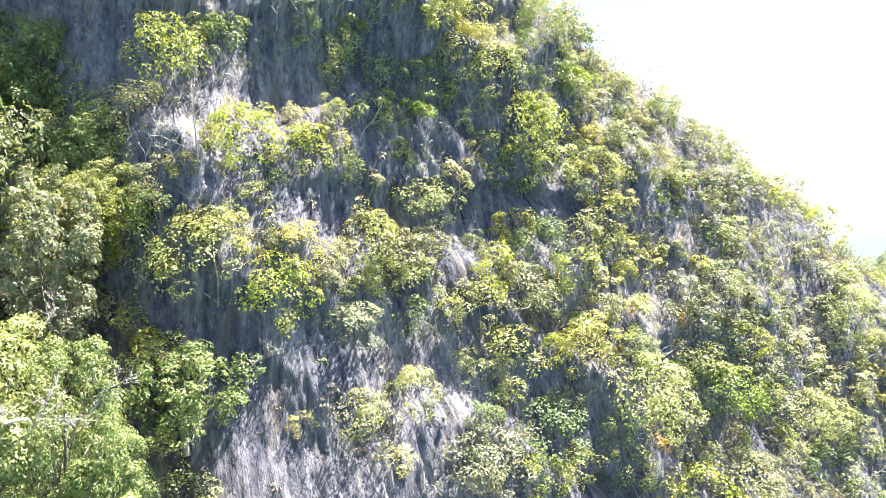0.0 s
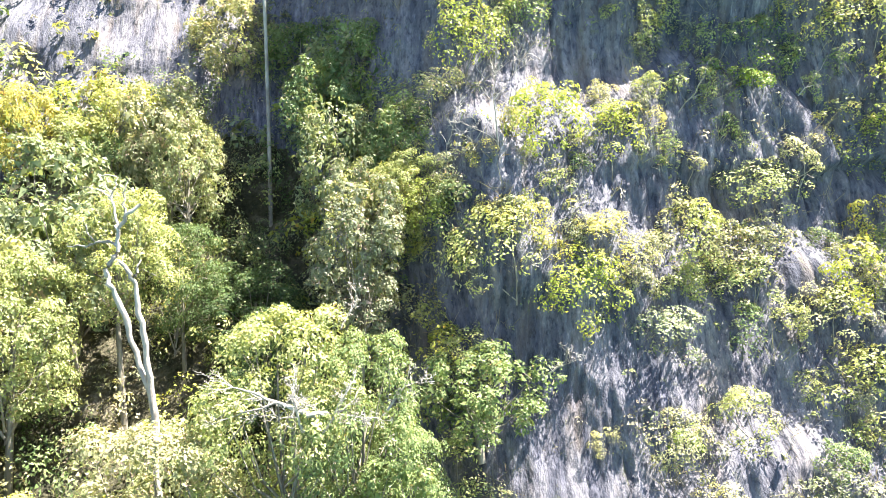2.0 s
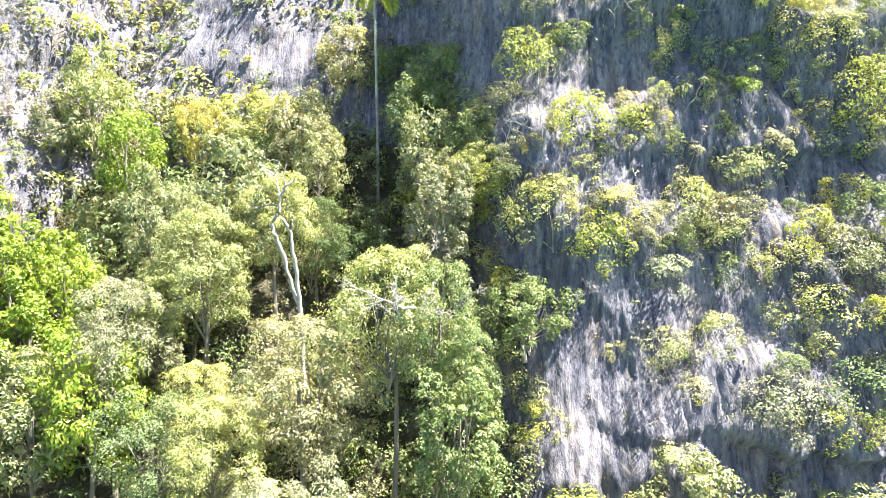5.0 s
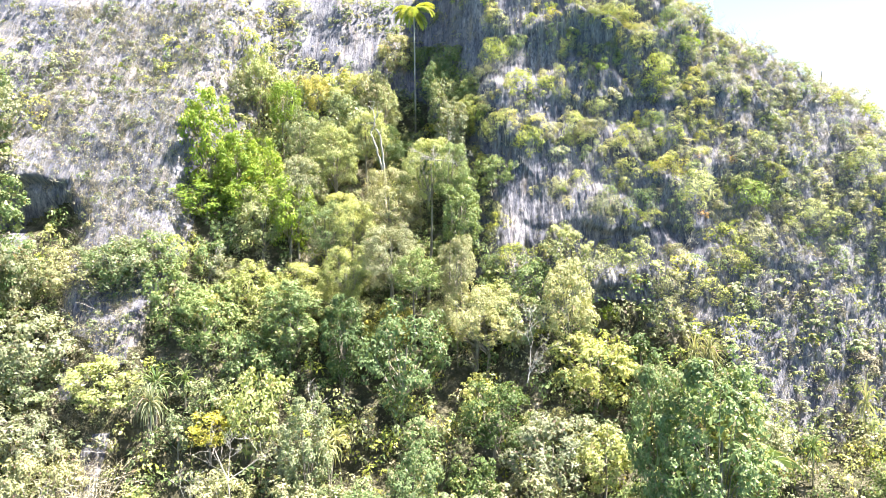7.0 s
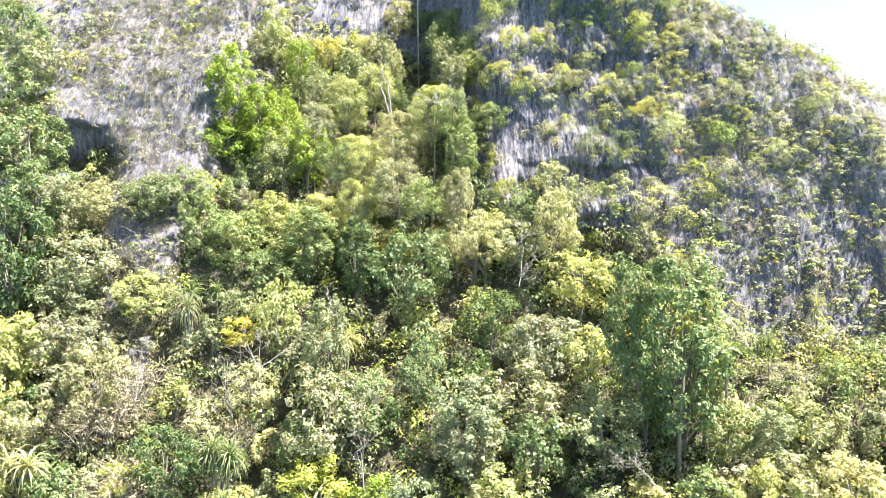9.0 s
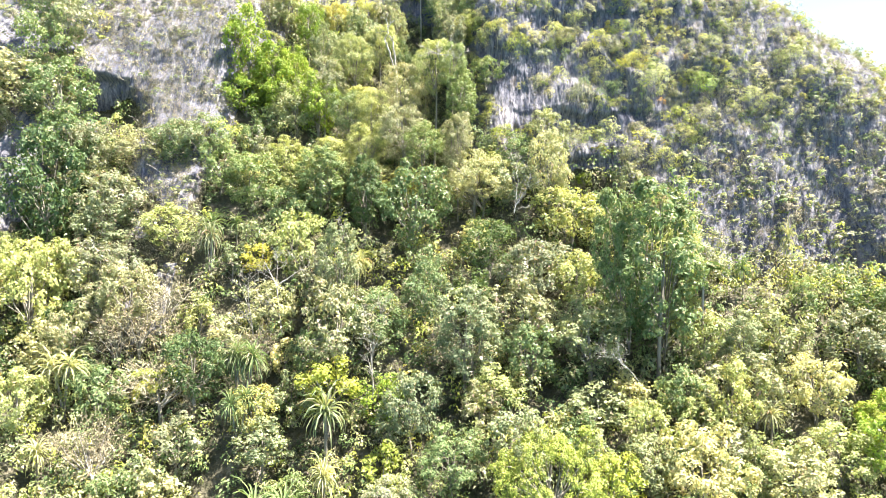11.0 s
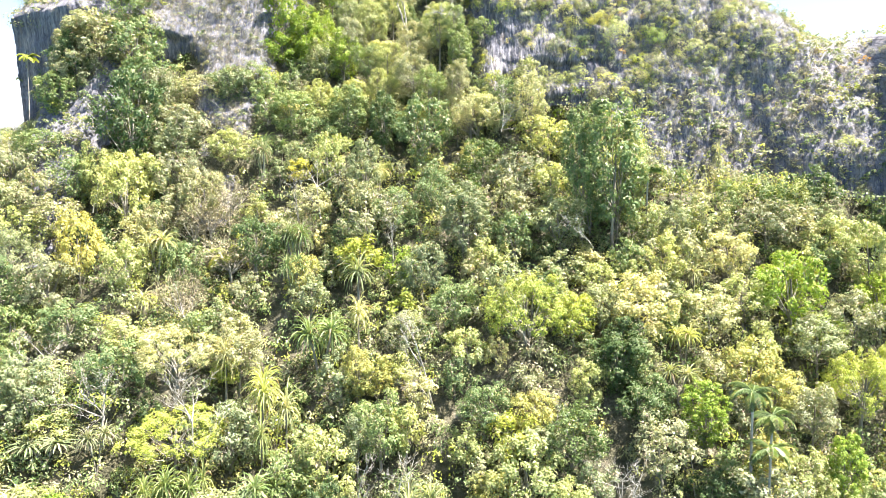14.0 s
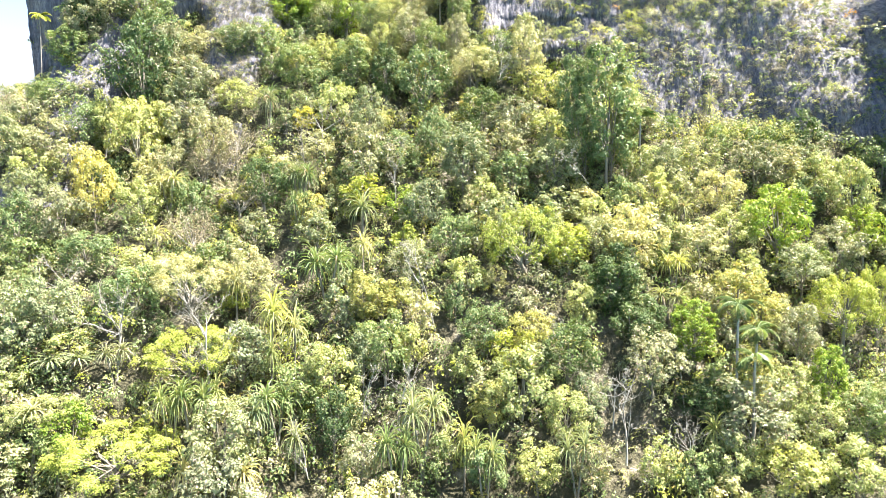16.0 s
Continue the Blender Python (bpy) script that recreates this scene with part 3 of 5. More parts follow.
def palm(x, y, crown_z, span, fronds, foot=None, lean=0.0, girth=0.055, seed=1, droop=1.0):
    """A slender palm: ringed trunk and separate fronds."""
    rng = random.Random(seed)
    ground = height(x, y) if foot is None else foot
    t = thing("palm_tree", (x, y, ground), "slender palm with a thin pale trunk and feathery fronds", "palm tree", "palms")
    u = np.linspace(0, 1, 14)
    line = np.stack([lean * u ** 1.5, 0.1 * np.sin(u * 4), (crown_z - ground) * u - 0.4 * (1 - u)], 1)
    v, f = tube(line, girth * (1.15 - 0.35 * u), 8)
    part("trunk", mesh_from("palm_trunk", v, f, [DEAD], smooth=True), t)
    me = frond_mesh(seed, span)
    for k in range(fronds):
        o = part("frond", me, t, LEAF["fern" if seed < 6 else "green"])
        o.location = line[-1]
        o.rotation_euler = (rng.uniform(-0.2, 0.2), rng.uniform(-0.55, 0.5) * droop, k * 2.399 + rng.uniform(-0.2, 0.2))
    return t


def fallen_branch(x, y, z, long, seed, lean, turn, thick=0.018):
    """Bleached dead branches lying over the crowns."""
    t = thing("dead_branch", (x, y, z), "tangled bleached dead branch caught among green leaves", "dead branch", "dead branches", turn, 1.0, lean)
    part("bare_wood", dead_mesh("dead_branches", seed, long, depth=4, thick=thick, gnarl=0.7), t)


fallen_branch(-0.41, 9.30, 28.15, 1.0, 31, (0.15, -1.15), 0.0, 0.035)
fallen_branch(-0.31, 9.30, 28.20, 0.8, 41, (0.1, -0.35), 0.4, 0.022)
fallen_branch(0.22, 9.30, 28.16, 0.9, 32, (0.15, 1.25), 0.2, 0.03)
fallen_branch(0.07, 9.30, 28.16, 0.7, 42, (0.1, 0.15), 0.9, 0.02)
fallen_branch(0.33, 10.60, 29.18, 0.6, 33, (0.2, 0.4), 1.2, 0.016)
fallen_branch(0.94, 9.60, 28.32, 0.55, 43, (0.2, 0.5), 0.3, 0.016)
fallen_branch(6.6, -0.3, 14.4, 2.2, 34, (0.3, -0.9), 0.2)
fallen_branch(3.0, 4.2, 20.6, 2.4, 35, (0.0, 0.3), 0.6)
fallen_branch(9.6, 8.9, 24.6, 1.0, 36, (0.5, 0.9), 0.2)
fallen_branch(-17.2, 8.2, 22.6, 2.0, 37, (0.2, -0.4), 0.8)
fallen_branch(3.3, 11.3, 28.2, 0.7, 38, (0.6, 0.6), 0.1)
fallen_branch(2.6, 12.3, 31.4, 1.8, 39, (0.4, -0.2), 0.0)


def ridge_pole():
    t = thing("dead_tree", (17.0, 13.1, 31.0), "bare dead pole standing on the ridge", "dead tree", "dead trees")
    v, f = tube([(0, 0, -0.4), (0.02, 0, 0.5), (0, 0.02, 1.0), (0.03, 0, 1.5)], [0.035, 0.03, 0.026, 0.018], 6)
    part("bare_wood", mesh_from("ridge_pole", v, f, [BARK], smooth=True), t)


ridge_pole()

# palms
palm(-1.33, 17.0, 36.5, 1.3, 10, foot=29.4, lean=-0.1, girth=0.042, seed=3)
palm(-26.0, 11.2, 26.0, 0.75, 9, girth=0.04, seed=4)
palm(-10.8, 2.0, 13.9, 1.35, 10, seed=5)
palm(11.3, -7.0, 8.9, 1.0, 8, seed=6)
palm(12.2, -6.6, 7.9, 1.0, 8, seed=7)
palm(11.6, -7.8, 7.0, 1.0, 8, seed=8)
palm(10.2, 2.9, 18.0, 1.1, 9, seed=9)


def twin_snag():
    """The pale snag with two curving stems in the gully."""
    t = thing("dead_tree", (-2.47, 11.9, 24.5), "tall bleached snag with two curving bare stems", "dead tree", "dead trees")
    g = np.random.default_rng(4)

    def limb(points, thick, thin, sides=7):
        points = np.array(points, float)
        u = np.linspace(0, 1, 4 * len(points))
        k = np.linspace(0, 1, len(points))
        line = np.stack([np.interp(u, k, points[:, c]) for c in range(3)], 1) + g.normal(size=(len(u), 3)) * 0.012
        return tube(line, (thick + (thin - thick) * u) * g.uniform(0.82, 1.2, len(u)), sides)

    v, f = joined([
        limb([(0.08, 0, -0.4), (0.06, 0, 1.6), (0.05, 0, 3.1), (-0.03, 0, 3.4), (-0.28, 0.05, 4.07), (-0.36, 0.05, 4.46), (-0.52, 0, 4.86), (-0.57, 0, 5.06), (-0.42, 0, 5.32), (-0.40, 0, 5.65), (-0.28, -0.1, 5.8), (-0.09, -0.1, 5.97)], 0.052, 0.022, 8),
        limb([(0.06, 0, 2.6), (0.02, -0.05, 3.5), (-0.08, -0.1, 4.2), (-0.16, -0.1, 4.86), (-0.26, -0.12, 5.06), (-0.37, -0.1, 5.17)], 0.05, 0.022),
        limb([(-0.2, -0.1, 4.92), (-0.12, -0.12, 5.08), (-0.08, -0.1, 5.2)], 0.024, 0.012, 5),
        limb([(-0.42, 0, 5.4), (-0.6, 0.05, 5.46), (-0.8, 0.1, 5.42), (-1.15, 0.2, 5.4)], 0.026, 0.008, 5),
        limb([(-0.40, 0, 5.6), (-0.46, 0.05, 5.85), (-0.52, 0.1, 6.1), (-0.42, 0.1, 6.38), (-0.68, 0.12, 6.4)], 0.022, 0.007, 5),
        limb([(-0.5, 0.1, 6.05), (-0.7, 0.15, 6.2), (-0.95, 0.2, 6.22)], 0.012, 0.005, 4),
        limb([(-0.72, 0.08, 5.44), (-0.85, 0.1, 5.6), (-0.92, 0.12, 5.8)], 0.012, 0.005, 4),
        limb([(-0.28, -0.1, 5.8), (-0.3, -0.1, 6.1), (-0.2, -0.12, 6.35)], 0.016, 0.005, 4)])
    part("bare_wood", mesh_from("twin_snag", v, f, [DEAD], smooth=True), t)


twin_snag()

# dead trees
dead_tree(-6.4, 3.2, 15.7, 3.4)
dead_tree(-4.0, 4.2, 16.9, 3.5)
dead_tree(-7.5, 3.1, 15.6, 2.6)
dead_tree(-0.5, -3.9, 7.9, 4.1)
dead_tree(-13.6, -5.6, 6.1, 4.3)
dead_tree(-16.8, -3.7, 8.2, 3.3)
dead_tree(-5.2, -8.5, 2.9, 2.1)
dead_tree(-3.4, -6.9, 4.6, 2.3)
dead_tree(9.4, -6.5, 5.1, 2.6)
dead_tree(8.8, -8.6, 2.8, 2.5)
dead_tree(6.7, -8.0, 3.4, 3.7)
dead_tree(6.4, -7.1, 4.4, 2.6)
dead_tree(-2.6, 1.2, 13.5, 2.8)
dead_tree(-17.0, -4.3, 7.5, 2.2)
dead_tree(3.9, -5.8, 5.9, 2.6)
dead_tree(-2.0, -7.4, 4.0, 3.2)
dead_tree(-9.6, -6.1, 5.5, 4.4)
dead_tree(-18.4, 3.8, 16.4, 3.2)
dead_tree(-22.6, 4.5, 17.1, 3.4)
dead_tree(-9.5, 9.4, 22.6, 2.3)
dead_tree(-14.3, 4.6, 17.3, 2.2)
dead_tree(-2.7, 2.2, 14.6, 2.6)

# trees that stand out, by their place and crown
tree(-20.6, 9.6, "round", "olive", 27.4, 4.8, 4.0)
tree(-17.3, 5.9, "round", "dark", 24.2, 4.1, 4.6)
tree(-21.5, 8.4, "round", "olive", 24.9, 3.1, 3.1)
tree(-23.4, 7.4, "small", "lime", 21.4, 2.3, 1.9)
tree(-21.9, 7.3, "small", "green", 23.1, 1.9, 2.7)
tree(-14.9, 6.7, "dome", "olive", 22.4, 4.3, 2.7)
tree(-8.7, 7.7, "round", "green", 23.3, 3.0, 2.5)
tree(-5.5, 7.2, "round", "green", 23.6, 2.4, 3.1)
tree(-3.5, 6.8, "round", "dark", 23.3, 1.9, 3.2)
tree(-1.3, 6.2, "round", "green", 22.8, 3.3, 3.3)
tree(-12.4, 9.0, "dome", "grey", 24.7, 3.3, 2.4)
tree(-10.4, 8.3, "small", "green", 23.8, 2.0, 2.3)
tree(-16.5, 3.3, "dome", "lime", 19.2, 3.5, 3.0)
tree(-12.4, 3.2, "dome", "olive", 18.4, 3.0, 2.5)
tree(-14.7, 4.6, "small", "olive", 19.2, 2.7, 2.0)
tree(-17.4, 0.5, "broken", "gold", 16.2, 2.5, 3.1)
tree(-15.0, -0.0, "round", "lime", 14.7, 2.2, 2.4)
tree(-20.9, 1.0, "flat", "grey", 15.2, 3.1, 2.0)
tree(-20.4, -0.9, "round", "green", 13.9, 2.6, 2.5)
tree(-18.4, -0.6, "round", "olive", 14.2, 2.8, 2.5)
tree(-9.1, 1.2, "dome", "dark", 15.8, 2.9, 2.2)
tree(-11.9, 3.0, "brush", "dry", 16.5, 3.1, 1.3)
tree(-6.3, 5.1, "small", "lime", 20.6, 2.3, 2.6)
tree(-4.2, 3.6, "round", "grey", 20.1, 1.9, 3.4)
tree(-0.7, 3.4, "round", "green", 18.4, 2.0, 2.3)
tree(-2.7, 2.8, "broken", "green", 17.4, 2.4, 2.1)
tree(-7.9, 5.4, "small", "yellow", 19.0, 1.6, 1.1)
tree(5.1, 9.3, "round", "grey", 25.4, 2.4, 2.7)
tree(3.5, 9.1, "round", "green", 24.4, 2.2, 2.2)
tree(1.4, 8.2, "flat", "pale", 23.4, 4.0, 2.1)
tree(5.6, 6.7, "dome", "lime", 21.6, 3.7, 2.1)
tree(1.9, 5.2, "round", "dark", 20.2, 2.6, 2.2)
tree(3.6, 4.4, "dome", "olive", 19.3, 3.5, 2.2)
tree(5.4, 4.3, "small", "lime", 18.8, 2.2, 1.9)
tree(8.2, 1.9, "column", "green", 22.0, 3.7, 6.1)
tree(6.8, 2.5, "column", "green", 21.6, 2.1, 5.5)
tree(9.5, 3.2, "column", "lime", 20.5, 1.9, 4.1)
tree(5.6, 2.1, "round", "grey", 17.0, 3.3, 2.4)
tree(0.9, 1.4, "round", "grey", 17.7, 2.7, 3.4)
tree(3.3, 1.7, "small", "green", 16.1, 2.3, 2.0)
tree(10.0, 2.1, "small", "lime", 16.5, 2.0, 2.0)
tree(11.2, 1.6, "round", "grey", 16.8, 1.8, 2.6)
tree(10.3, 0.1, "round", "lime", 15.1, 2.4, 2.6)
tree(8.7, 0.6, "small", "green", 14.6, 2.0, 1.7)
tree(13.0, 2.4, "small", "grey", 16.8, 2.5, 1.9)
tree(13.5, 0.7, "dome", "pale", 15.1, 2.9, 2.2)
tree(17.2, 1.9, "small", "olive", 16.2, 2.7, 1.9)
tree(18.6, 1.2, "round", "lime", 15.9, 2.6, 2.2)
tree(19.8, 0.0, "round", "lime", 15.6, 2.4, 3.0)
tree(15.5, -1.0, "dome", "vivid", 14.1, 3.7, 2.7)
tree(19.6, -1.0, "dome", "vivid", 13.1, 2.6, 2.0)
tree(13.5, -0.9, "broken", "lime", 13.1, 2.6, 1.9)
tree(3.5, -2.3, "flat", "fern", 13.2, 4.5, 3.1)
tree(9.7, -0.8, "small", "olive", 12.9, 2.0, 1.7)
tree(11.7, -1.5, "round", "pale", 12.5, 2.8, 2.0)
tree(-11.4, -3.1, "flat", "pale", 11.0, 4.7, 2.1)
tree(-10.7, -5.3, "flat", "fern", 8.0, 4.6, 1.8)
tree(-12.3, -8.4, "flat", "fern", 4.7, 5.3, 1.8)
tree(-15.7, -7.4, "flat", "lime", 5.6, 3.2, 1.7)
tree(-9.4, -2.9, "small", "fern", 9.5, 1.6, 0.8)
tree(-3.7, -3.7, "broken", "gold", 10.4, 1.5, 2.2)
tree(-2.9, -3.5, "small", "gold", 9.7, 2.1, 1.5)
tree(-4.4, -7.4, "round", "dark", 5.9, 1.8, 1.9)
tree(-1.6, -5.2, "small", "lime", 8.1, 1.4, 1.7)
tree(-3.5, -5.6, "broken", "grey", 7.9, 1.7, 1.9)
tree(5.8, -4.1, "round", "lime", 9.7, 1.7, 2.0)
tree(3.5, -5.0, "round", "gold", 8.6, 2.0, 2.0)
tree(7.1, -3.6, "round", "dark", 10.9, 2.8, 2.5)
tree(7.8, -4.9, "round", "dark", 8.8, 2.2, 2.0)
tree(10.1, -5.4, "broken", "vivid", 9.2, 2.0, 2.7)
tree(12.5, -3.9, "round", "gold", 10.5, 2.8, 2.4)
tree(13.6, -4.1, "dome", "gold", 9.3, 2.8, 1.7)
tree(12.4, -6.0, "small", "gold", 7.2, 2.0, 1.8)
tree(14.6, -4.9, "round", "olive", 9.0, 2.1, 2.1)
tree(13.5, -6.8, "round", "lime", 6.7, 2.3, 2.0)
tree(14.9, -6.8, "round", "vivid", 7.6, 1.6, 2.7)
tree(17.0, -4.2, "flat", "fern", 10.1, 3.6, 2.4)
tree(18.5, -4.0, "flat", "fern", 10.5, 2.6, 2.6)
tree(10.0, -6.9, "dome", "dark", 6.0, 2.3, 1.5)
tree(7.7, -8.6, "small", "lime", 4.1, 1.5, 1.6)
tree(9.1, -8.7, "round", "green", 3.8, 1.8, 1.4)
tree(10.4, -8.6, "round", "lime", 4.4, 2.0, 1.8)
tree(12.5, -8.8, "round", "lime", 4.2, 2.7, 1.8)
tree(15.0, -8.8, "round", "lime", 4.3, 2.7, 1.9)
tree(14.0, -7.6, "round", "lime", 5.5, 2.1, 1.7)
tree(16.1, -7.4, "round", "green", 6.0, 2.2, 1.9)
tree(3.7, -5.6, "dome", "grey", 7.3, 2.5, 1.5)
tree(1.7, -6.9, "broken", "gold", 6.1, 1.7, 1.6)
tree(4.5, -7.5, "round", "lime", 5.9, 1.9, 1.9)
tree(3.3, -8.6, "round", "lime", 4.1, 1.9, 1.5)
tree(5.3, -8.6, "small", "olive", 4.0, 1.7, 1.4)
tree(1.4, -8.7, "small", "green", 4.0, 1.7, 1.5)
tree(0.7, -5.5, "small", "lime", 7.3, 1.5, 1.4)
tree(1.5, -4.7, "round", "green", 9.0, 2.2, 1.9)
tree(-3.2, -8.4, "small", "olive", 4.4, 1.8, 1.5)
tree(-5.4, -5.6, "small", "lime", 7.3, 1.7, 1.4)
tree(-8.9, -2.8, "round", "olive", 10.9, 2.4, 1.8)
tree(-16.6, -2.1, "round", "green", 12.0, 2.8, 2.0)
tree(-13.9, -2.4, "small", "lime", 11.2, 2.2, 1.7)
tree(-17.7, -4.3, "small", "grey", 9.1, 2.2, 1.7)
tree(-15.7, -5.3, "small", "lime", 7.8, 2.1, 1.6)
tree(-1.8, -2.2, "broken", "olive", 11.6, 2.1, 1.8)
tree(-6.3, -0.4, "small", "grey", 12.9, 2.2, 1.4)
tree(-12.1, -0.8, "brush", "dry", 13.0, 2.6, 1.7)
tree(0.3, -1.3, "round", "green", 12.9, 2.4, 2.1)
tree(-4.2, 1.0, "small", "fern", 14.9, 2.3, 1.7)
tree(-1.1, 0.1, "dome", "grey", 14.6, 2.5, 2.2)
tree(2.0, 0.7, "small", "lime", 14.6, 2.3, 1.7)
tree(5.3, 0.2, "small", "grey", 14.0, 2.5, 1.7)
tree(6.9, -1.3, "dome", "grey", 12.6, 2.7, 1.9)
tree(18.0, -1.7, "round", "olive", 12.4, 2.7, 2.1)
tree(16.0, -2.6, "broken", "grey", 11.4, 2.6, 2.0)
tree(-23.2, 4.4, "round", "olive", 19.7, 3.1, 2.5)
tree(-21.8, 5.2, "round", "green", 20.7, 2.7, 2.5)
tree(-22.9, 2.8, "round", "grey", 18.1, 3.0, 2.6)
tree(-21.0, 3.0, "round", "olive", 18.3, 2.9, 2.6)
tree(-19.6, 4.1, "round", "green", 19.5, 2.6, 2.6)
tree(-18.5, 4.4, "round", "lime", 19.8, 2.2, 2.6)
tree(-21.7, 8.5, "round", "olive", 23.6, 2.9, 2.9)
tree(-21.4, 9.5, "round", "olive", 26.9, 3.0, 3.8)
tree(-22.1, 9.0, "round", "green", 25.1, 3.0, 3.0)
tree(-16.7, 8.6, "round", "olive", 24.9, 2.6, 3.0)
tree(-21.2, 1.9, "dome", "lime", 16.3, 3.0, 2.0)
tree(-19.7, 2.5, "small", "olive", 17.0, 2.7, 2.0)
tree(-11.3, 3.8, "brush", "dry", 17.6, 3.0, 1.4)
tree(-12.6, 2.6, "brush", "dry", 16.2, 2.5, 1.4)
tree(-10.4, 1.2, "brush", "dry", 14.7, 3.4, 1.4)
tree(-7.2, 2.5, "brush", "dry", 15.7, 1.7, 1.1)
tree(-13.8, 3.7, "small", "olive", 17.5, 2.1, 1.4)
tree(-14.3, 2.4, "dome", "olive", 16.6, 2.6, 1.9)
tree(-15.9, 4.5, "dome", "lime", 19.2, 3.0, 2.0)
tree(-13.6, 4.6, "dome", "olive", 19.1, 2.7, 1.9)
tree(-12.0, 6.0, "round", "lime", 20.8, 2.7, 2.0)
tree(-14.8, 6.1, "round", "grey", 21.0, 2.8, 2.0)
tree(-10.5, 13.2, "column", "vivid", 31.7, 2.7, 6.8)
tree(-9.0, 12.9, "column", "vivid", 29.9, 2.4, 4.4)
tree(-10.3, 12.2, "round", "vivid", 27.8, 3.0, 2.8)
tree(-8.1, 12.0, "round", "vivid", 28.2, 2.6, 2.8)
tree(-7.8, 12.8, "round", "vivid", 29.4, 1.7, 2.0)
tree(-6.3, 10.8, "round", "vivid", 27.6, 2.4, 2.6)
tree(-7.6, 15.5, "round", "vivid", 32.7, 1.9, 2.0)
tree(-6.3, 17.3, "fdome", "gold", 33.4, 1.7, 1.8)
tree(-4.4, 14.5, "fround", "grey", 31.8, 3.0, 3.3)
tree(-5.2, 13.3, "fround", "grey", 30.1, 2.3, 2.5)
tree(-6.5, 14.3, "fround", "grey", 31.1, 1.8, 2.1)
tree(-5.5, 12.0, "fround", "lime", 28.7, 1.5, 2.3)
tree(-7.4, 10.8, "fround", "grey", 27.2, 2.5, 2.3)
tree(-4.2, 10.6, "near", "lime", 27.0, 1.9, 1.7)
tree(-2.0, 10.2, "near", "olive", 28.0, 3.0, 2.6)
tree(-0.5, 10.4, "near", "lime", 29.3, 2.6, 2.5)
tree(0.4, 9.9, "near", "green", 29.0, 1.8, 2.1)
tree(-2.0, 8.6, "near", "olive", 25.7, 2.8, 2.3)
tree(-0.9, 7.6, "fround", "green", 24.5, 2.0, 1.5)
tree(-3.6, 8.4, "near", "lime", 24.8, 2.1, 2.0)
tree(-5.3, 8.6, "near", "lime", 24.1, 2.8, 2.0)
tree(-7.5, 9.0, "fround", "lime", 24.0, 2.2, 1.7)
tree(-18.4, 9.2, "dome", "green", 27.9, 3.8, 2.7)
tree(-17.4, 8.0, "dome", "green", 25.4, 3.7, 2.6)
tree(-16.8, 9.1, "round", "olive", 24.2, 2.6, 2.0)
tree(-19.7, 10.5, "round", "green", 30.8, 3.2, 3.1)
tree(-18.9, 11.0, "small", "olive", 31.8, 2.5, 2.5)
tree(-20.8, 12.5, "round", "green", 33.8, 3.2, 2.8)
tree(-14.5, 9.0, "round", "olive", 24.4, 2.8, 2.2)
tree(-13.0, 9.1, "round", "green", 24.5, 2.7, 2.2)
tree(-11.4, 9.5, "fround", "green", 25.0, 2.5, 2.2)
tree(-8.8, 8.4, "round", "pale", 22.8, 2.0, 1.5)
tree(-6.3, 8.0, "round", "lime", 22.6, 2.2, 1.7)
tree(-3.4, 8.1, "round", "grey", 22.9, 2.3, 1.8)
tree(-1.9, 8.0, "round", "gold", 22.6, 2.1, 1.7)
tree(4.8, 7.5, "fround", "pale", 24.1, 2.2, 2.6)
tree(2.2, 8.8, "round", "lime", 23.4, 2.5, 1.6)
tree(1.8, 8.0, "flat", "pale", 22.4, 3.1, 1.5)
tree(6.7, 8.9, "small", "vivid", 22.4, 0.9, 0.9)
tree(8.7, 8.0, "small", "olive", 22.7, 1.8, 1.6)
tree(0.5, 12.5, "near", "olive", 31.3, 1.7, 2.7)
tree(1.5, 13.21, "near", "lime", 31.5, 1.7, 1.6, 29.9)
tree(1.0, 10.6, "near", "green", 27.7, 1.5, 1.7)
tree(0.8, 9.2, "near", "green", 27.7, 1.8, 3.0)
tree(0.7, 8.2, "near", "olive", 25.3, 1.8, 2.2)
tree(0.6, 16.2, "fround", "green", 34.4, 1.9, 2.2)
tree(-3.3, 16.6, "fround", "olive", 33.4, 2.1, 2.3)
tree(0.8, 13.5, "near", "lime", 31.5, 1.8, 2.2)
tree(-4.6, 10.0, "near", "green", 26.7, 2.4, 2.0)
tree(-3.4, 9.4, "near", "lime", 26.6, 2.0, 1.8)
tree(-6.0, 11.2, "near", "olive", 28.6, 2.4, 2.4)
tree(-4.7, 12.6, "near", "lime", 30.0, 2.6, 2.4)
tree(-3.4, 13.8, "near", "lime", 31.0, 2.2, 2.0)
tree(-2.6, 14.6, "near", "dark", 30.4, 1.8, 2.0)
tree(-23.5, 8.6, "broken", "olive", 21.8, 2.6, 3.0)
tree(-22.3, 9.5, "round", "olive", 26.6, 2.6, 3.5)
tree(-24.7, 8.2, "round", "lime", 21.1, 2.4, 2.0)
tree(-24.6, 9.6, "small", "olive", 21.7, 2.2, 1.9)
tree(-25.8, 9.0, "small", "green", 21.2, 2.2, 1.9)
tree(-26.6, 10.4, "small", "olive", 21.6, 2.2, 1.9)
tree(-25.2, 11.0, "small", "green", 22.0, 2.2, 2.0)
tree(-24.4, 10.4, "broken", "olive", 22.8, 2.4, 2.2)
tree(-27.6, 8.4, "small", "grey", 20.6, 2.2, 1.8)
tree(-2.4, 19.2, "fround", "olive", 35.6, 2.4, 2.4)
tree(-0.6, 18.8, "fround", "green", 34.8, 2.2, 2.2)
tree(0.9, 18.2, "fround", "olive", 35.6, 2.2, 2.2)
tree(-2.8, 15.8, "fround", "grey", 32.4, 1.6, 1.9)
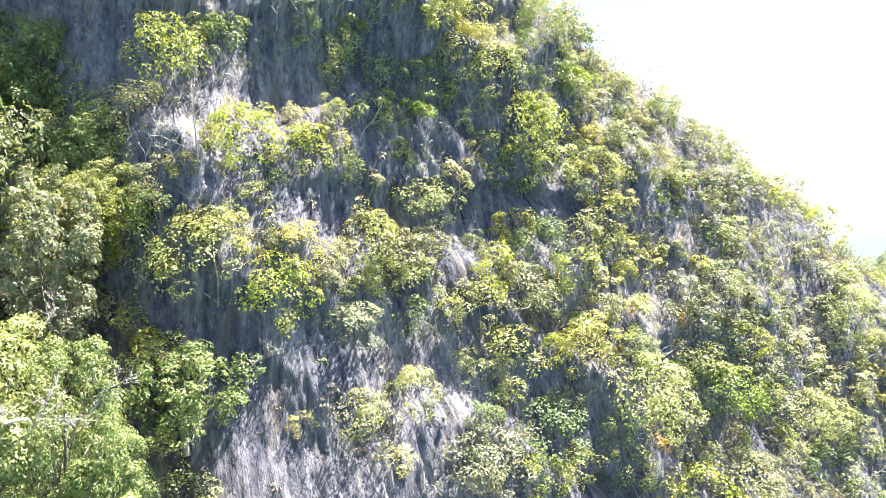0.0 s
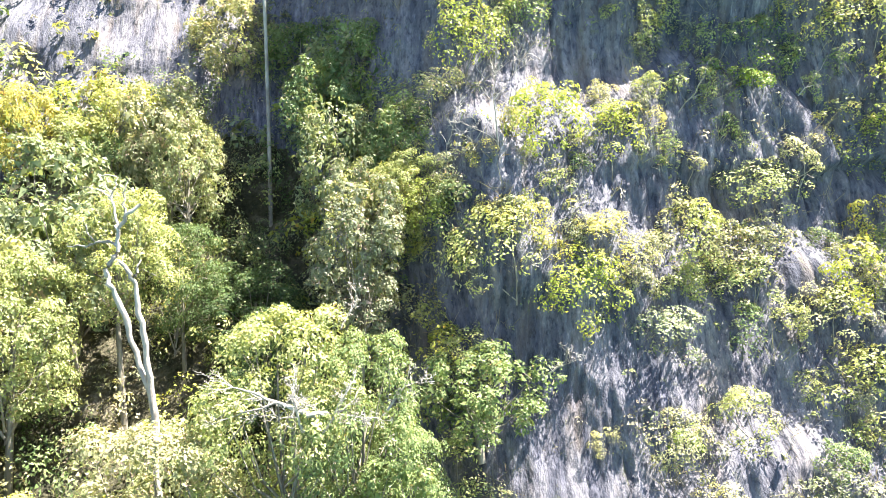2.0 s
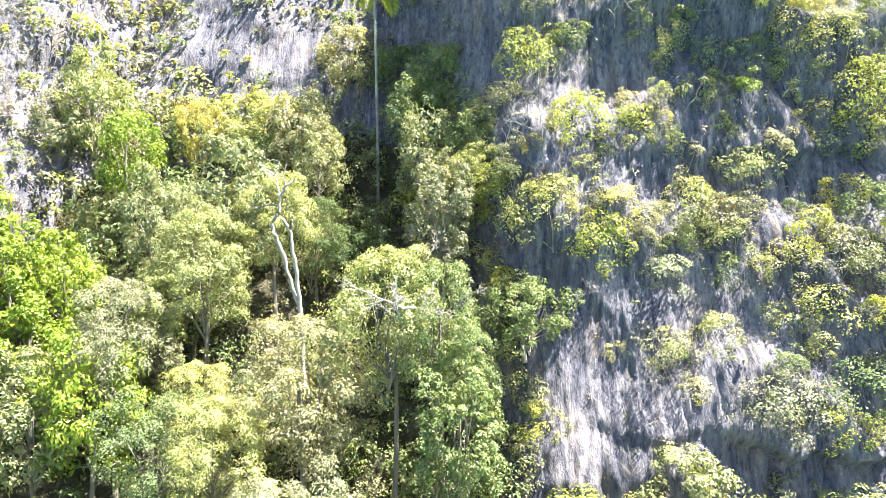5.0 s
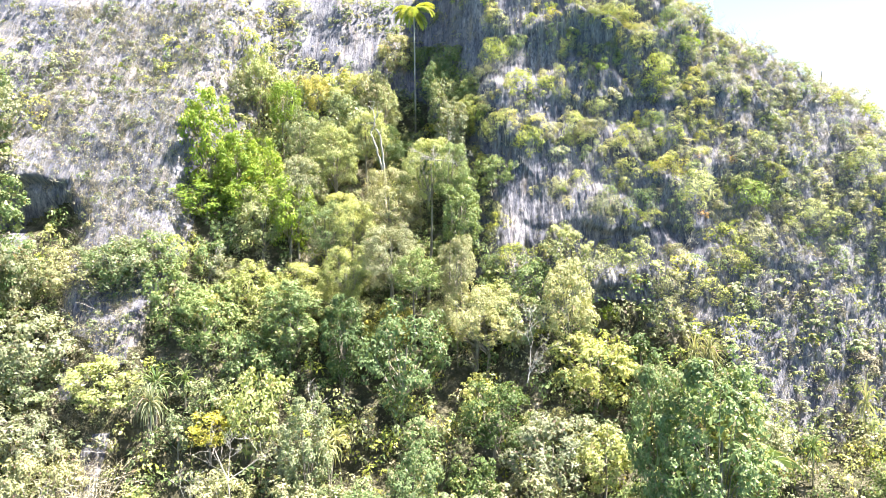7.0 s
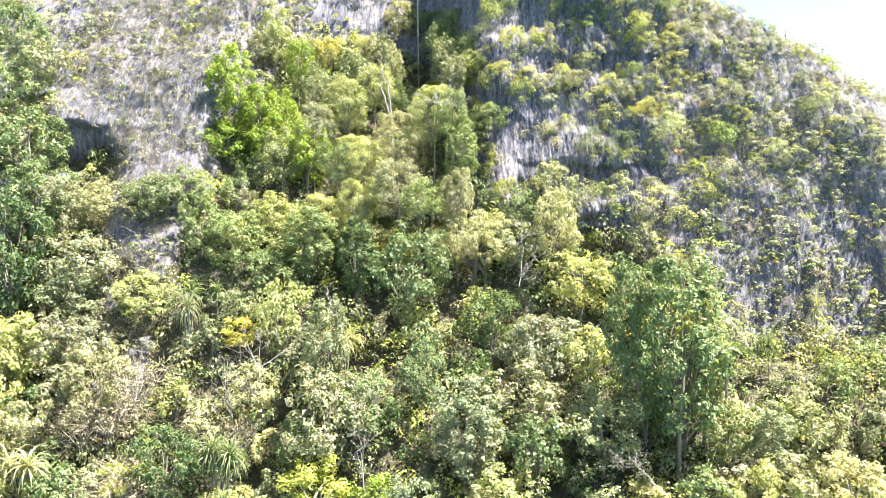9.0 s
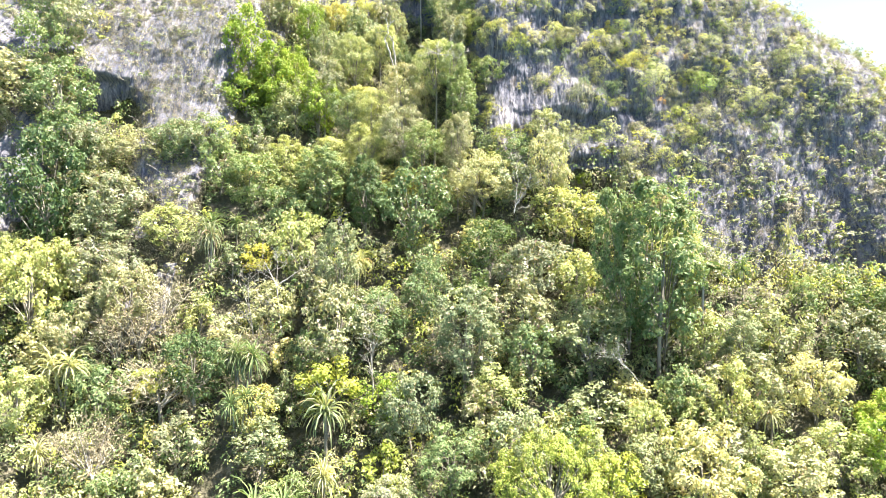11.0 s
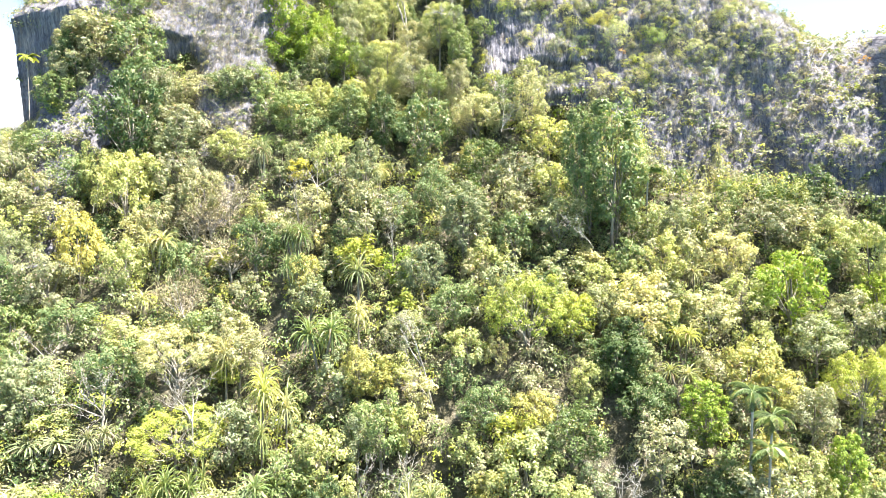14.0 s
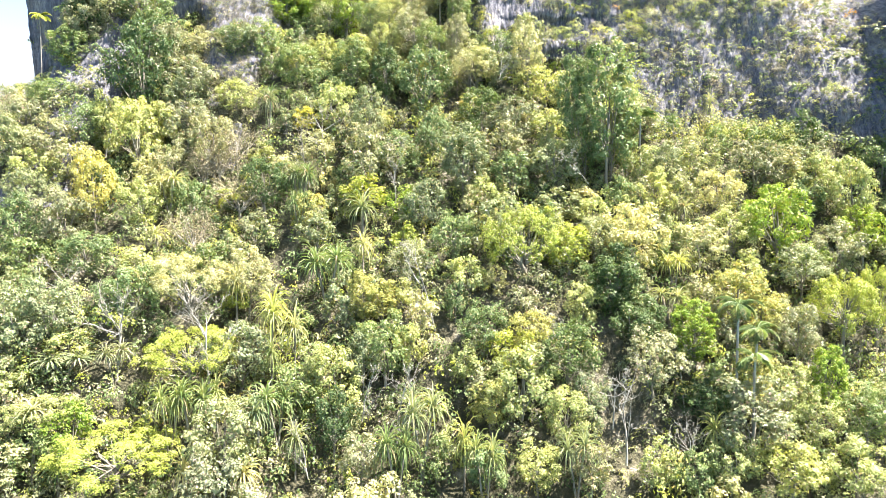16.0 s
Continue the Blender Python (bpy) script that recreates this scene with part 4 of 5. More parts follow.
tree(-1.4, 14.6, "near", "dark", 29.7, 2.2, 2.0)
tree(-0.9, 13.0, "near", "dark", 29.1, 1.9, 1.8)
tree(0.2, 14.6, "broken", "grey", 32.6, 1.9, 2.2)
tree(-0.1, 15.8, "fround", "green", 33.6, 1.8, 2.0)
# these two get dark leaves to stand in for the deep shade between crowns
tree(7.4, -3.4, "column", "dark", 10.8, 2.2, 4.0)
tree(8.3, -4.4, "round", "dark", 8.6, 2.2, 2.4)
tree(-21.7, 8.7, "column", "dark", 26.2, 2.8, 4.5)
tree(-22.3, 10.2, "broken", "grey", 28.2, 2.2, 3.0)
tree(-22.4, 7.6, "round", "green", 22.4, 2.6, 2.6)
tree(-26.4, 7.2, "small", "grey", 20.9, 2.4, 1.8)
tree(-25.4, 6.4, "brush", "dry", 20.2, 2.2, 1.7)
tree(-9.2, 17.0, "fround", "lime", 34.7, 2.3, 2.7)
tree(-10.0, 16.5, "fround", "olive", 33.2, 2.0, 2.0)

# screw pines
screw_pine(-10.0, 6.0, 19.8, 1.9)
screw_pine(-7.4, 1.2, 14.5, 1.7)
screw_pine(-14.6, 0.8, 14.1, 2.0)
screw_pine(-4.1, -0.1, 13.1, 2.5)
screw_pine(-7.2, -0.0, 13.2, 1.4)
screw_pine(-13.8, -0.9, 12.2, 1.6)
screw_pine(-5.4, -2.6, 10.3, 2.5)
screw_pine(-9.3, -3.3, 9.6, 1.8)
screw_pine(-7.5, -4.5, 8.3, 2.1)
screw_pine(-6.4, -4.9, 7.8, 1.8)
screw_pine(-7.2, -5.7, 6.9, 1.2)
screw_pine(-15.5, -6.0, 6.6, 2.4)
screw_pine(-16.8, -6.3, 6.2, 2.0)
screw_pine(-15.9, -7.5, 5.0, 2.2)
screw_pine(-9.9, -7.3, 5.2, 1.9)
screw_pine(-6.6, -7.3, 5.2, 2.2)
screw_pine(-7.2, -7.7, 4.8, 1.9)
screw_pine(-5.8, -7.9, 4.5, 1.8)
screw_pine(-7.5, -8.9, 3.4, 2.1)
screw_pine(-1.0, -7.7, 4.7, 2.1)
screw_pine(-1.4, -6.9, 5.6, 1.6)
screw_pine(0.6, -7.9, 4.5, 1.5)
screw_pine(-1.9, -8.7, 3.7, 1.7)
screw_pine(-9.7, -8.8, 3.5, 1.4)
screw_pine(-14.3, -8.8, 3.5, 2.0)
screw_pine(4.0, -0.2, 13.0, 1.7)
screw_pine(10.2, -2.7, 10.3, 1.6)
screw_pine(9.6, -3.9, 8.9, 1.7)
screw_pine(10.0, -8.1, 4.3, 1.8)
screw_pine(1.3, -8.9, 3.4, 1.5)
screw_pine(4.7, -8.7, 3.6, 1.5)
screw_pine(11.5, -0.2, 13.0, 1.4)
screw_pine(-3.9, -1.7, 11.3, 1.6)
screw_pine(-13.6, -5.8, 6.8, 1.5)
screw_pine(-9.2, -6.5, 6.0, 1.4)
screw_pine(-10.7, -7.5, 5.0, 1.4)
screw_pine(-9.1, 6.4, 20.2, 1.4)
screw_pine(-9.9, 5.3, 19.1, 1.5)
screw_pine(-7.7, 1.4, 14.8, 1.6)
screw_pine(-7.2, 1.2, 14.6, 1.6)
screw_pine(-13.9, 1.0, 14.3, 2.1)
screw_pine(-3.6, 4.4, 18.0, 1.5)
screw_pine(15.0, 6.0, 19.8, 1.1)
screw_pine(12.5, 4.7, 18.4, 1.2)
screw_pine(9.5, 6.8, 20.7, 1.2)
screw_pine(9.9, 7.1, 21.0, 1.8)

# trees crowding the gully up to its head
rng = random.Random(17)
made = 0
for k in range(4000):
    if made >= 46:
        break
    x, y = rng.uniform(-9.5, 2.4), rng.uniform(9.5, 19.5)
    z = height(x, y)
    if z > 36.5 or (z > 32 and x < -2.2) or wooded(x, z) < -3.5 or (abs(x - 0.7 + 0.159 * (y - 3.5)) < 1.35 and y > 11.5):
        continue
    w = rng.uniform(1.2, 2.2)
    if any((x - a) ** 2 + (y - b) ** 2 < (0.55 * (w / 2 + r)) ** 2 for a, b, r in TAKEN):
        continue
    tree(x, y - 0.4, rng.choice(["fround", "small", "fdome"]), rng.choices(["dark", "green", "olive", "grey", "lime"], [1, 3, 4, 1, 5])[0], None, w, None, z - 0.5, rng)
    made += 1

# lesser trees between them
rng = random.Random(7)
made = 0
for k in range(12000):
    if made >= 245:
        break
    x, y = rng.uniform(-36, 30), rng.uniform(-14.5, 15)
    z = height(x, y)
    if z > 31 or wooded(x, z) < -0.3 or (x < -24 and y > 5) or (x > 11 and z > 16):
        continue
    if (abs(x) > 0.62 * (y + 35) + 2.5 and rng.random() < 0.7) or (5.6 < x < 8.2 and -9 < y < -3):
        continue
    kind = rng.choices(["round", "dome", "broken", "small", "sapling"], [1, 0.7, 1, 3, 3])[0]
    w = TREES[kind][0][1] * rng.uniform(0.85, 1.25)
    if any((x - a) ** 2 + (y - b) ** 2 < (0.42 * (w / 2 + r)) ** 2 for a, b, r in TAKEN):
        continue
    hue = rng.choices(["green", "lime", "olive", "grey", "dark", "gold", "vivid", "pale", "fern"], [6, 4.5, 3, 4, 2.2, 0.7, 1, 2, 1.6])[0]
    tree(x, y, kind, hue, None, w, None, z, rng)
    made += 1


# ---------------------------------------------------------------- shrubs on the cliffs
def shrub_arrays(seed, wide, clumps, per, leaf, plain=True):
    rng = np.random.default_rng(seed)
    pieces = []
    d = unit(rng.normal(size=(clumps, 3)) + np.array([0, 0, 0.5]))
    c = np.array([0, 0, wide * 0.42]) + d * (rng.uniform(0.45, 1.0, clumps) * wide / 2)[:, None]
    for q in c[:3]:
        u = np.linspace(0, 1, 4)[:, None]
        pieces.append(tube(q * u + rng.normal(size=(4, 3)) * 0.02 - np.array([0, 0, 0.2]) * (1 - u), np.linspace(0.011, 0.005, 4), 4))
    return joined(pieces), sprays(rng, c, d, rng.uniform(0.13, 0.22, clumps) * wide, per, leaf, plain=plain)


def twiggy_arrays(seed, wide, n):
    """A bush of bare grey twigs with a few dry leaves."""
    g = np.random.default_rng(seed)
    at = g.normal(size=(n, 3)) * wide * 0.12 + np.array([0, 0, wide * 0.2])
    way = unit(g.normal(size=(n, 3)) * np.array([1, 1, 0.7]) + np.array([0, -0.2, 0.75]))
    size = wide * g.uniform(0.25, 0.6, n)
    few = n // 2
    leaves = sprays(g, at[:few] + way[:few] * size[:few, None], way[:few], np.full(few, 0.05), 3, 0.045)
    return joined([slivers(at, way, g.normal(size=(n, 3)), size, 0.012 + 0 * size), leaves])


FINE = [shrub_arrays(70 + k, w, n, p, q) for k, (w, n, p, q) in enumerate(((1.0, 26, 74, 0.044), (0.8, 20, 74, 0.042), (1.3, 30, 78, 0.046), (0.9, 20, 74, 0.044)))]
TWIGGY = [twiggy_arrays(90 + k, 0.9, 80) for k in range(4)]
SHRUBS = [shrub_arrays(70 + k, w, n, p, q) for k, (w, n, p, q) in enumerate(((1.0, 20, 36, 0.066), (0.8, 16, 36, 0.062), (1.3, 22, 36, 0.07), (0.9, 16, 36, 0.064)))]
COARSE = [shrub_arrays(80 + k, w, n, p, q, True) for k, (w, n, p, q) in enumerate(((1.0, 10, 17, 0.12), (0.8, 8, 17, 0.115), (1.3, 12, 17, 0.125), (0.9, 8, 17, 0.12)))]
SHRUB_MESHES = [(mesh_from("shrub_stem", *a, [BARK], smooth=True), mesh_from("shrub_foliage", *b, [LEAF["green"]])) for a, b in FINE]
HUE_LIST = list(LEAF)


def stuff(name, label, category, pieces):
    """Many small plants in one mesh: (arrays, pose, material)."""
    verts, faces, index, n = [], [], [], 0
    for (v, f), m, mat in pieces:
        m = np.array(m)
        if f.shape[1] == 4:
            f = np.concatenate([f[:, [0, 1, 2]], f[:, [0, 2, 3]]])
        verts.append(v @ m[:3, :3].T + m[:3, 3])
        faces.append(f + n)
        index.append(np.full(len(f), mat))
        n += len(v)
    mats = [LEAF[h] for h in HUE_LIST] + [BARK, DEAD]
    me = mesh_from(name, np.concatenate(verts), np.concatenate(faces), mats, np.concatenate(index))
    return tagged(new(name, me), label, category, kind="stuff")


LEDGE = np.gradient(GROUND, 0.15, axis=1)


def ledge(x, z):
    """How far the rock lies back here: near 0 on upright walls, over 1 on ledges."""
    i, j = cell(x, z)
    return float(LEDGE[i, max(0, j - 1):j + 2].mean())


def bare(x, z):
    """Where the rock lies open."""
    return any(((x - cx) / (rx * 1.05)) ** 2 + ((z - cz) / (rz * 1.1)) ** 2 < 1 for cx, cz, rx, rz, deep in HOLLOWS)


rng = random.Random(11)
spots, cells, CHOSEN = [], {}, {}


def cliff_shrub(x, z, wide, hue):
    """A shrub that stands out on the cliff."""
    spots.append((x, z, wide))
    CHOSEN[(x, z)] = hue
    cells.setdefault((int(x // 1.2), int(z // 1.2)), []).append((x, z, wide))


cliff_shrub(3.42, 32.02, 0.75, "fern")
cliff_shrub(5.23, 32.30, 0.62, "lime")
cliff_shrub(5.98, 32.11, 0.95, "lime")
cliff_shrub(7.14, 32.27, 0.67, "vivid")
cliff_shrub(4.99, 31.11, 0.60, "lime")
cliff_shrub(5.81, 30.78, 0.91, "olive")
cliff_shrub(2.54, 33.52, 0.45, "yellow")
cliff_shrub(2.48, 31.17, 0.53, "gold")
cliff_shrub(3.56, 30.69, 0.62, "lime")
cliff_shrub(3.94, 30.07, 0.39, "gold")
cliff_shrub(6.58, 29.84, 0.32, "orange")
cliff_shrub(7.76, 29.75, 0.52, "green")
cliff_shrub(4.46, 29.86, 0.52, "pale")
cliff_shrub(3.84, 29.16, 0.46, "vivid")
cliff_shrub(2.28, 29.53, 0.51, "lime")
cliff_shrub(2.48, 30.27, 0.42, "gold")
cliff_shrub(6.42, 28.81, 0.97, "lime")
cliff_shrub(6.16, 28.26, 0.89, "green")
cliff_shrub(5.88, 29.10, 0.67, "lime")
cliff_shrub(9.61, 34.11, 0.55, "vivid")
cliff_shrub(9.68, 33.41, 0.65, "lime")
cliff_shrub(11.10, 33.33, 0.94, "vivid")
cliff_shrub(7.59, 33.29, 0.74, "green")
cliff_shrub(8.61, 31.46, 0.82, "gold")
cliff_shrub(9.84, 31.20, 0.97, "lime")
cliff_shrub(11.28, 31.85, 0.79, "olive")
cliff_shrub(7.52, 31.01, 0.69, "pale")
cliff_shrub(12.41, 33.27, 0.72, "lime")
cliff_shrub(13.62, 32.58, 0.88, "green")
cliff_shrub(14.84, 31.63, 0.91, "green")
cliff_shrub(9.81, 32.47, 0.76, "olive")
cliff_shrub(10.74, 29.43, 0.74, "lime")
cliff_shrub(9.62, 29.04, 0.92, "fern")
cliff_shrub(7.62, 27.46, 0.63, "olive")
cliff_shrub(7.78, 28.12, 0.44, "gold")
cliff_shrub(12.53, 26.28, 1.25, "vivid")
cliff_shrub(10.28, 27.15, 0.82, "green")
cliff_shrub(11.50, 26.77, 0.74, "olive")
cliff_shrub(5.08, 26.96, 0.50, "vivid")
cliff_shrub(6.02, 27.11, 0.73, "lime")
cliff_shrub(6.84, 26.71, 0.71, "green")
cliff_shrub(5.31, 26.21, 0.72, "pale")
cliff_shrub(7.83, 25.54, 0.94, "fern")
cliff_shrub(9.38, 26.17, 0.78, "green")
cliff_shrub(6.96, 25.67, 0.62, "pale")
cliff_shrub(12.01, 28.06, 0.47, "orange")
cliff_shrub(3.98, 26.88, 0.49, "pale")
cliff_shrub(2.32, 27.55, 0.62, "lime")
cliff_shrub(1.92, 26.22, 0.85, "lime")
cliff_shrub(10.77, 28.38, 0.39, "orange")
cliff_shrub(10.50, 25.83, 0.38, "orange")
cliff_shrub(5.06, 33.78, 0.49, "lime")
cliff_shrub(6.33, 33.47, 0.67, "olive")
cliff_shrub(3.17, 33.76, 0.65, "lime")
cliff_shrub(7.14, 34.45, 0.88, "fern")
cliff_shrub(7.95, 32.73, 0.67, "lime")
cliff_shrub(5.21, 29.62, 0.57, "olive")
cliff_shrub(4.55, 29.02, 0.64, "olive")
cliff_shrub(5.22, 29.01, 0.56, "lime")
cliff_shrub(7.81, 29.33, 0.61, "olive")
cliff_shrub(6.85, 28.54, 0.57, "lime")
cliff_shrub(8.66, 27.53, 0.72, "fern")
cliff_shrub(9.39, 27.67, 0.74, "lime")
cliff_shrub(7.66, 26.84, 0.68, "lime")
cliff_shrub(8.68, 26.75, 0.61, "olive")
cliff_shrub(10.83, 27.61, 0.67, "lime")
cliff_shrub(13.74, 26.27, 0.88, "lime")
cliff_shrub(14.79, 25.78, 1.05, "lime")
cliff_shrub(13.48, 27.36, 0.87, "fern")
cliff_shrub(16.22, 26.34, 0.98, "olive")
cliff_shrub(17.04, 27.58, 1.01, "lime")
cliff_shrub(15.15, 27.74, 0.80, "grey")
cliff_shrub(13.72, 28.33, 0.76, "olive")
cliff_shrub(12.12, 29.29, 0.72, "lime")
cliff_shrub(13.98, 29.38, 0.71, "grey")
cliff_shrub(16.68, 29.48, 0.65, "green")
cliff_shrub(15.50, 25.42, 0.94, "lime")
cliff_shrub(13.88, 24.96, 1.02, "pale")
cliff_shrub(17.43, 26.76, 1.03, "lime")
cliff_shrub(4.05, 31.33, 0.49, "olive")
cliff_shrub(4.62, 31.68, 0.50, "olive")
cliff_shrub(6.48, 31.60, 0.63, "green")
cliff_shrub(6.77, 31.30, 0.52, "lime")
cliff_shrub(8.23, 32.28, 0.55, "lime")
cliff_shrub(9.34, 30.87, 0.57, "lime")
cliff_shrub(11.30, 30.59, 0.59, "pale")
cliff_shrub(6.83, 27.60, 0.47, "lime")
cliff_shrub(8.60, 25.51, 0.82, "lime")
cliff_shrub(9.83, 25.36, 0.75, "lime")
cliff_shrub(11.31, 25.79, 0.79, "olive")
cliff_shrub(3.04, 31.14, 0.39, "olive")
cliff_shrub(1.75, 27.53, 0.32, "olive")
cliff_shrub(1.61, 28.58, 0.57, "lime")
cliff_shrub(9.17, 30.81, 1.14, "fern")
cliff_shrub(10.85, 33.12, 0.99, "vivid")
cliff_shrub(10.74, 30.91, 1.14, "lime")
cliff_shrub(12.24, 31.22, 1.16, "olive")
cliff_shrub(6.37, 28.94, 1.24, "olive")
cliff_shrub(7.72, 27.01, 1.89, "lime")
cliff_shrub(9.35, 27.32, 1.59, "gold")
cliff_shrub(10.21, 26.33, 1.41, "lime")
cliff_shrub(8.31, 25.91, 1.54, "green")
cliff_shrub(6.70, 25.62, 1.33, "olive")
cliff_shrub(11.24, 25.65, 1.41, "olive")
cliff_shrub(12.34, 26.57, 1.27, "lime")
cliff_shrub(12.39, 24.73, 1.25, "olive")
cliff_shrub(7.90, 23.92, 1.00, "lime")
cliff_shrub(9.07, 23.87, 1.18, "olive")
cliff_shrub(7.07, 23.49, 0.97, "lime")
cliff_shrub(10.19, 22.39, 1.33, "lime")
cliff_shrub(8.99, 22.83, 1.31, "olive")
cliff_shrub(8.43, 21.22, 1.47, "green")
cliff_shrub(11.41, 23.87, 1.03, "pale")
cliff_shrub(13.08, 28.40, 1.13, "grey")
for k in range(48000):
    x, z = rng.uniform(-31, 26), rng.uniform(14, 38)
    if z > top_at(x) - 0.1 or wooded(x, z) > -0.2:
        continue
    keep = (0.24 if x < 9 else 0.5 if x < 11.5 else 0.9) * max(0.08 if x < 11.5 else 0.6, 1.0 + 1.4 * float(PATCHES[cell(x, z)]))
    if -11 > x > -18 and 23 < z < 36:
        keep *= 0.28
    elif x > 1:
        keep *= min(1.5, max(0.25 if x < 11.5 else 0.7, 0.3 + 1.3 * ledge(x, z)))
    if bare(x, z):
        keep *= 0.08
    if (x < -23.4 and z < 29.5) or 24.5 < x < 26.2:
        keep *= 0.05 if x < 0 else 0.4
    if rng.random() > keep:
        continue
    w = rng.choice((0.5, 0.65, 0.8, 0.95, 1.15, 1.4)) * (0.55 if -11 > x > -18 else 0.68 if x > 11.5 else 1.0)
    near = [q for i in (-1, 0, 1) for j in (-1, 0, 1) for q in cells.get((int(x // 1.2) + i, int(z // 1.2) + j), ())]
    if any((x - a) ** 2 + (z - b) ** 2 < ((0.235 if x > 1 else 0.28) * (w + r)) ** 2 for a, b, r in near):
        continue
    cells.setdefault((int(x // 1.2), int(z // 1.2)), []).append((x, z, w))
    spots.append((x, z, w))
spots.sort(key=lambda q: 0 if q[:2] in CHOSEN else 1 if 1.5 < q[0] < 11 and 25 < q[1] < 35 else 2)
many = []
for n, (x, z, w) in enumerate(spots):
    shares = [2, 7, 3, 6, 0.6, 0.1, 7.0, 0.05, 1, 0.8] if x > 11.5 or x < -11 else [5, 4.5, 3, 2, 4, 0.7, 0.0 if n < 300 else 7, 0.2, 4, 2]
    hue = CHOSEN.get((x, z)) or rng.choices(["lime", "olive", "green", "grey", "gold", "yellow", "dry", "orange", "fern", "pale"], shares)[0]
    at = Vector((x, face_at(x, z) + 0.08, z - 0.1))
    turn, lean, tall = rng.uniform(0, 6.28), (rng.uniform(0.1, 0.5), rng.uniform(-0.2, 0.2)), rng.uniform(0.75, 1.1)
    k = 2 if w > 1.0 else rng.choice((0, 3)) if w > 0.72 else rng.choice((1, 3))
    size = w * rng.uniform(0.95, 1.3) / (1.0, 0.8, 1.3, 0.9)[k]
    if n < 300:
        t = thing("shrub", at, f"{HUES[hue]} shrub rooted in the limestone cliff", "shrub", "cliff shrubs", turn, size, lean, tall)
        part("stem", SHRUB_MESHES[k][0], t)
        part("foliage", SHRUB_MESHES[k][1], t, LEAF[hue])
    else:
        m = Matrix.LocRotScale(at, Euler((*lean, turn)), (size, size, size * tall))
        if hue == "dry":
            many.append((TWIGGY[k], m, HUE_LIST.index("dry")))
            continue
        arrays = SHRUBS[k] if 1 < x < 21 and z > 23.5 else COARSE[k]
        if arrays is SHRUBS[k]:
            many.append((arrays[0], m, len(HUE_LIST)))
        many.append((arrays[1], m, HUE_LIST.index(hue)))
stuff("cliff_scrub", "dense olive and lime scrub covering the limestone cliffs", "scrub", many)


# dry grass and hanging dead twigs on the rock
def tuft_arrays(seed, n, length):
    g = np.random.default_rng(seed)
    way = g.normal(size=(n, 3)) * np.array([0.6, 0.6, 0.3]) + np.array([0, -0.35, 0.55])
    size = length * g.uniform(0.5, 1.2, n)
    return blades(g, g.normal(size=(n, 3)) * 0.06, way, np.tile([0.0, -0.3, 1.0], (n, 1)), size, size * 0.022 + 0.002, 0.02, 0.04)


def twig_arrays(seed):
    g = np.random.default_rng(seed)
    out = []
    branching(g, (0, 0, 0), (g.normal() * 0.5, -0.7, 0.5), 0.5, 0.011, 1, out, 0.8)
    return joined(out)


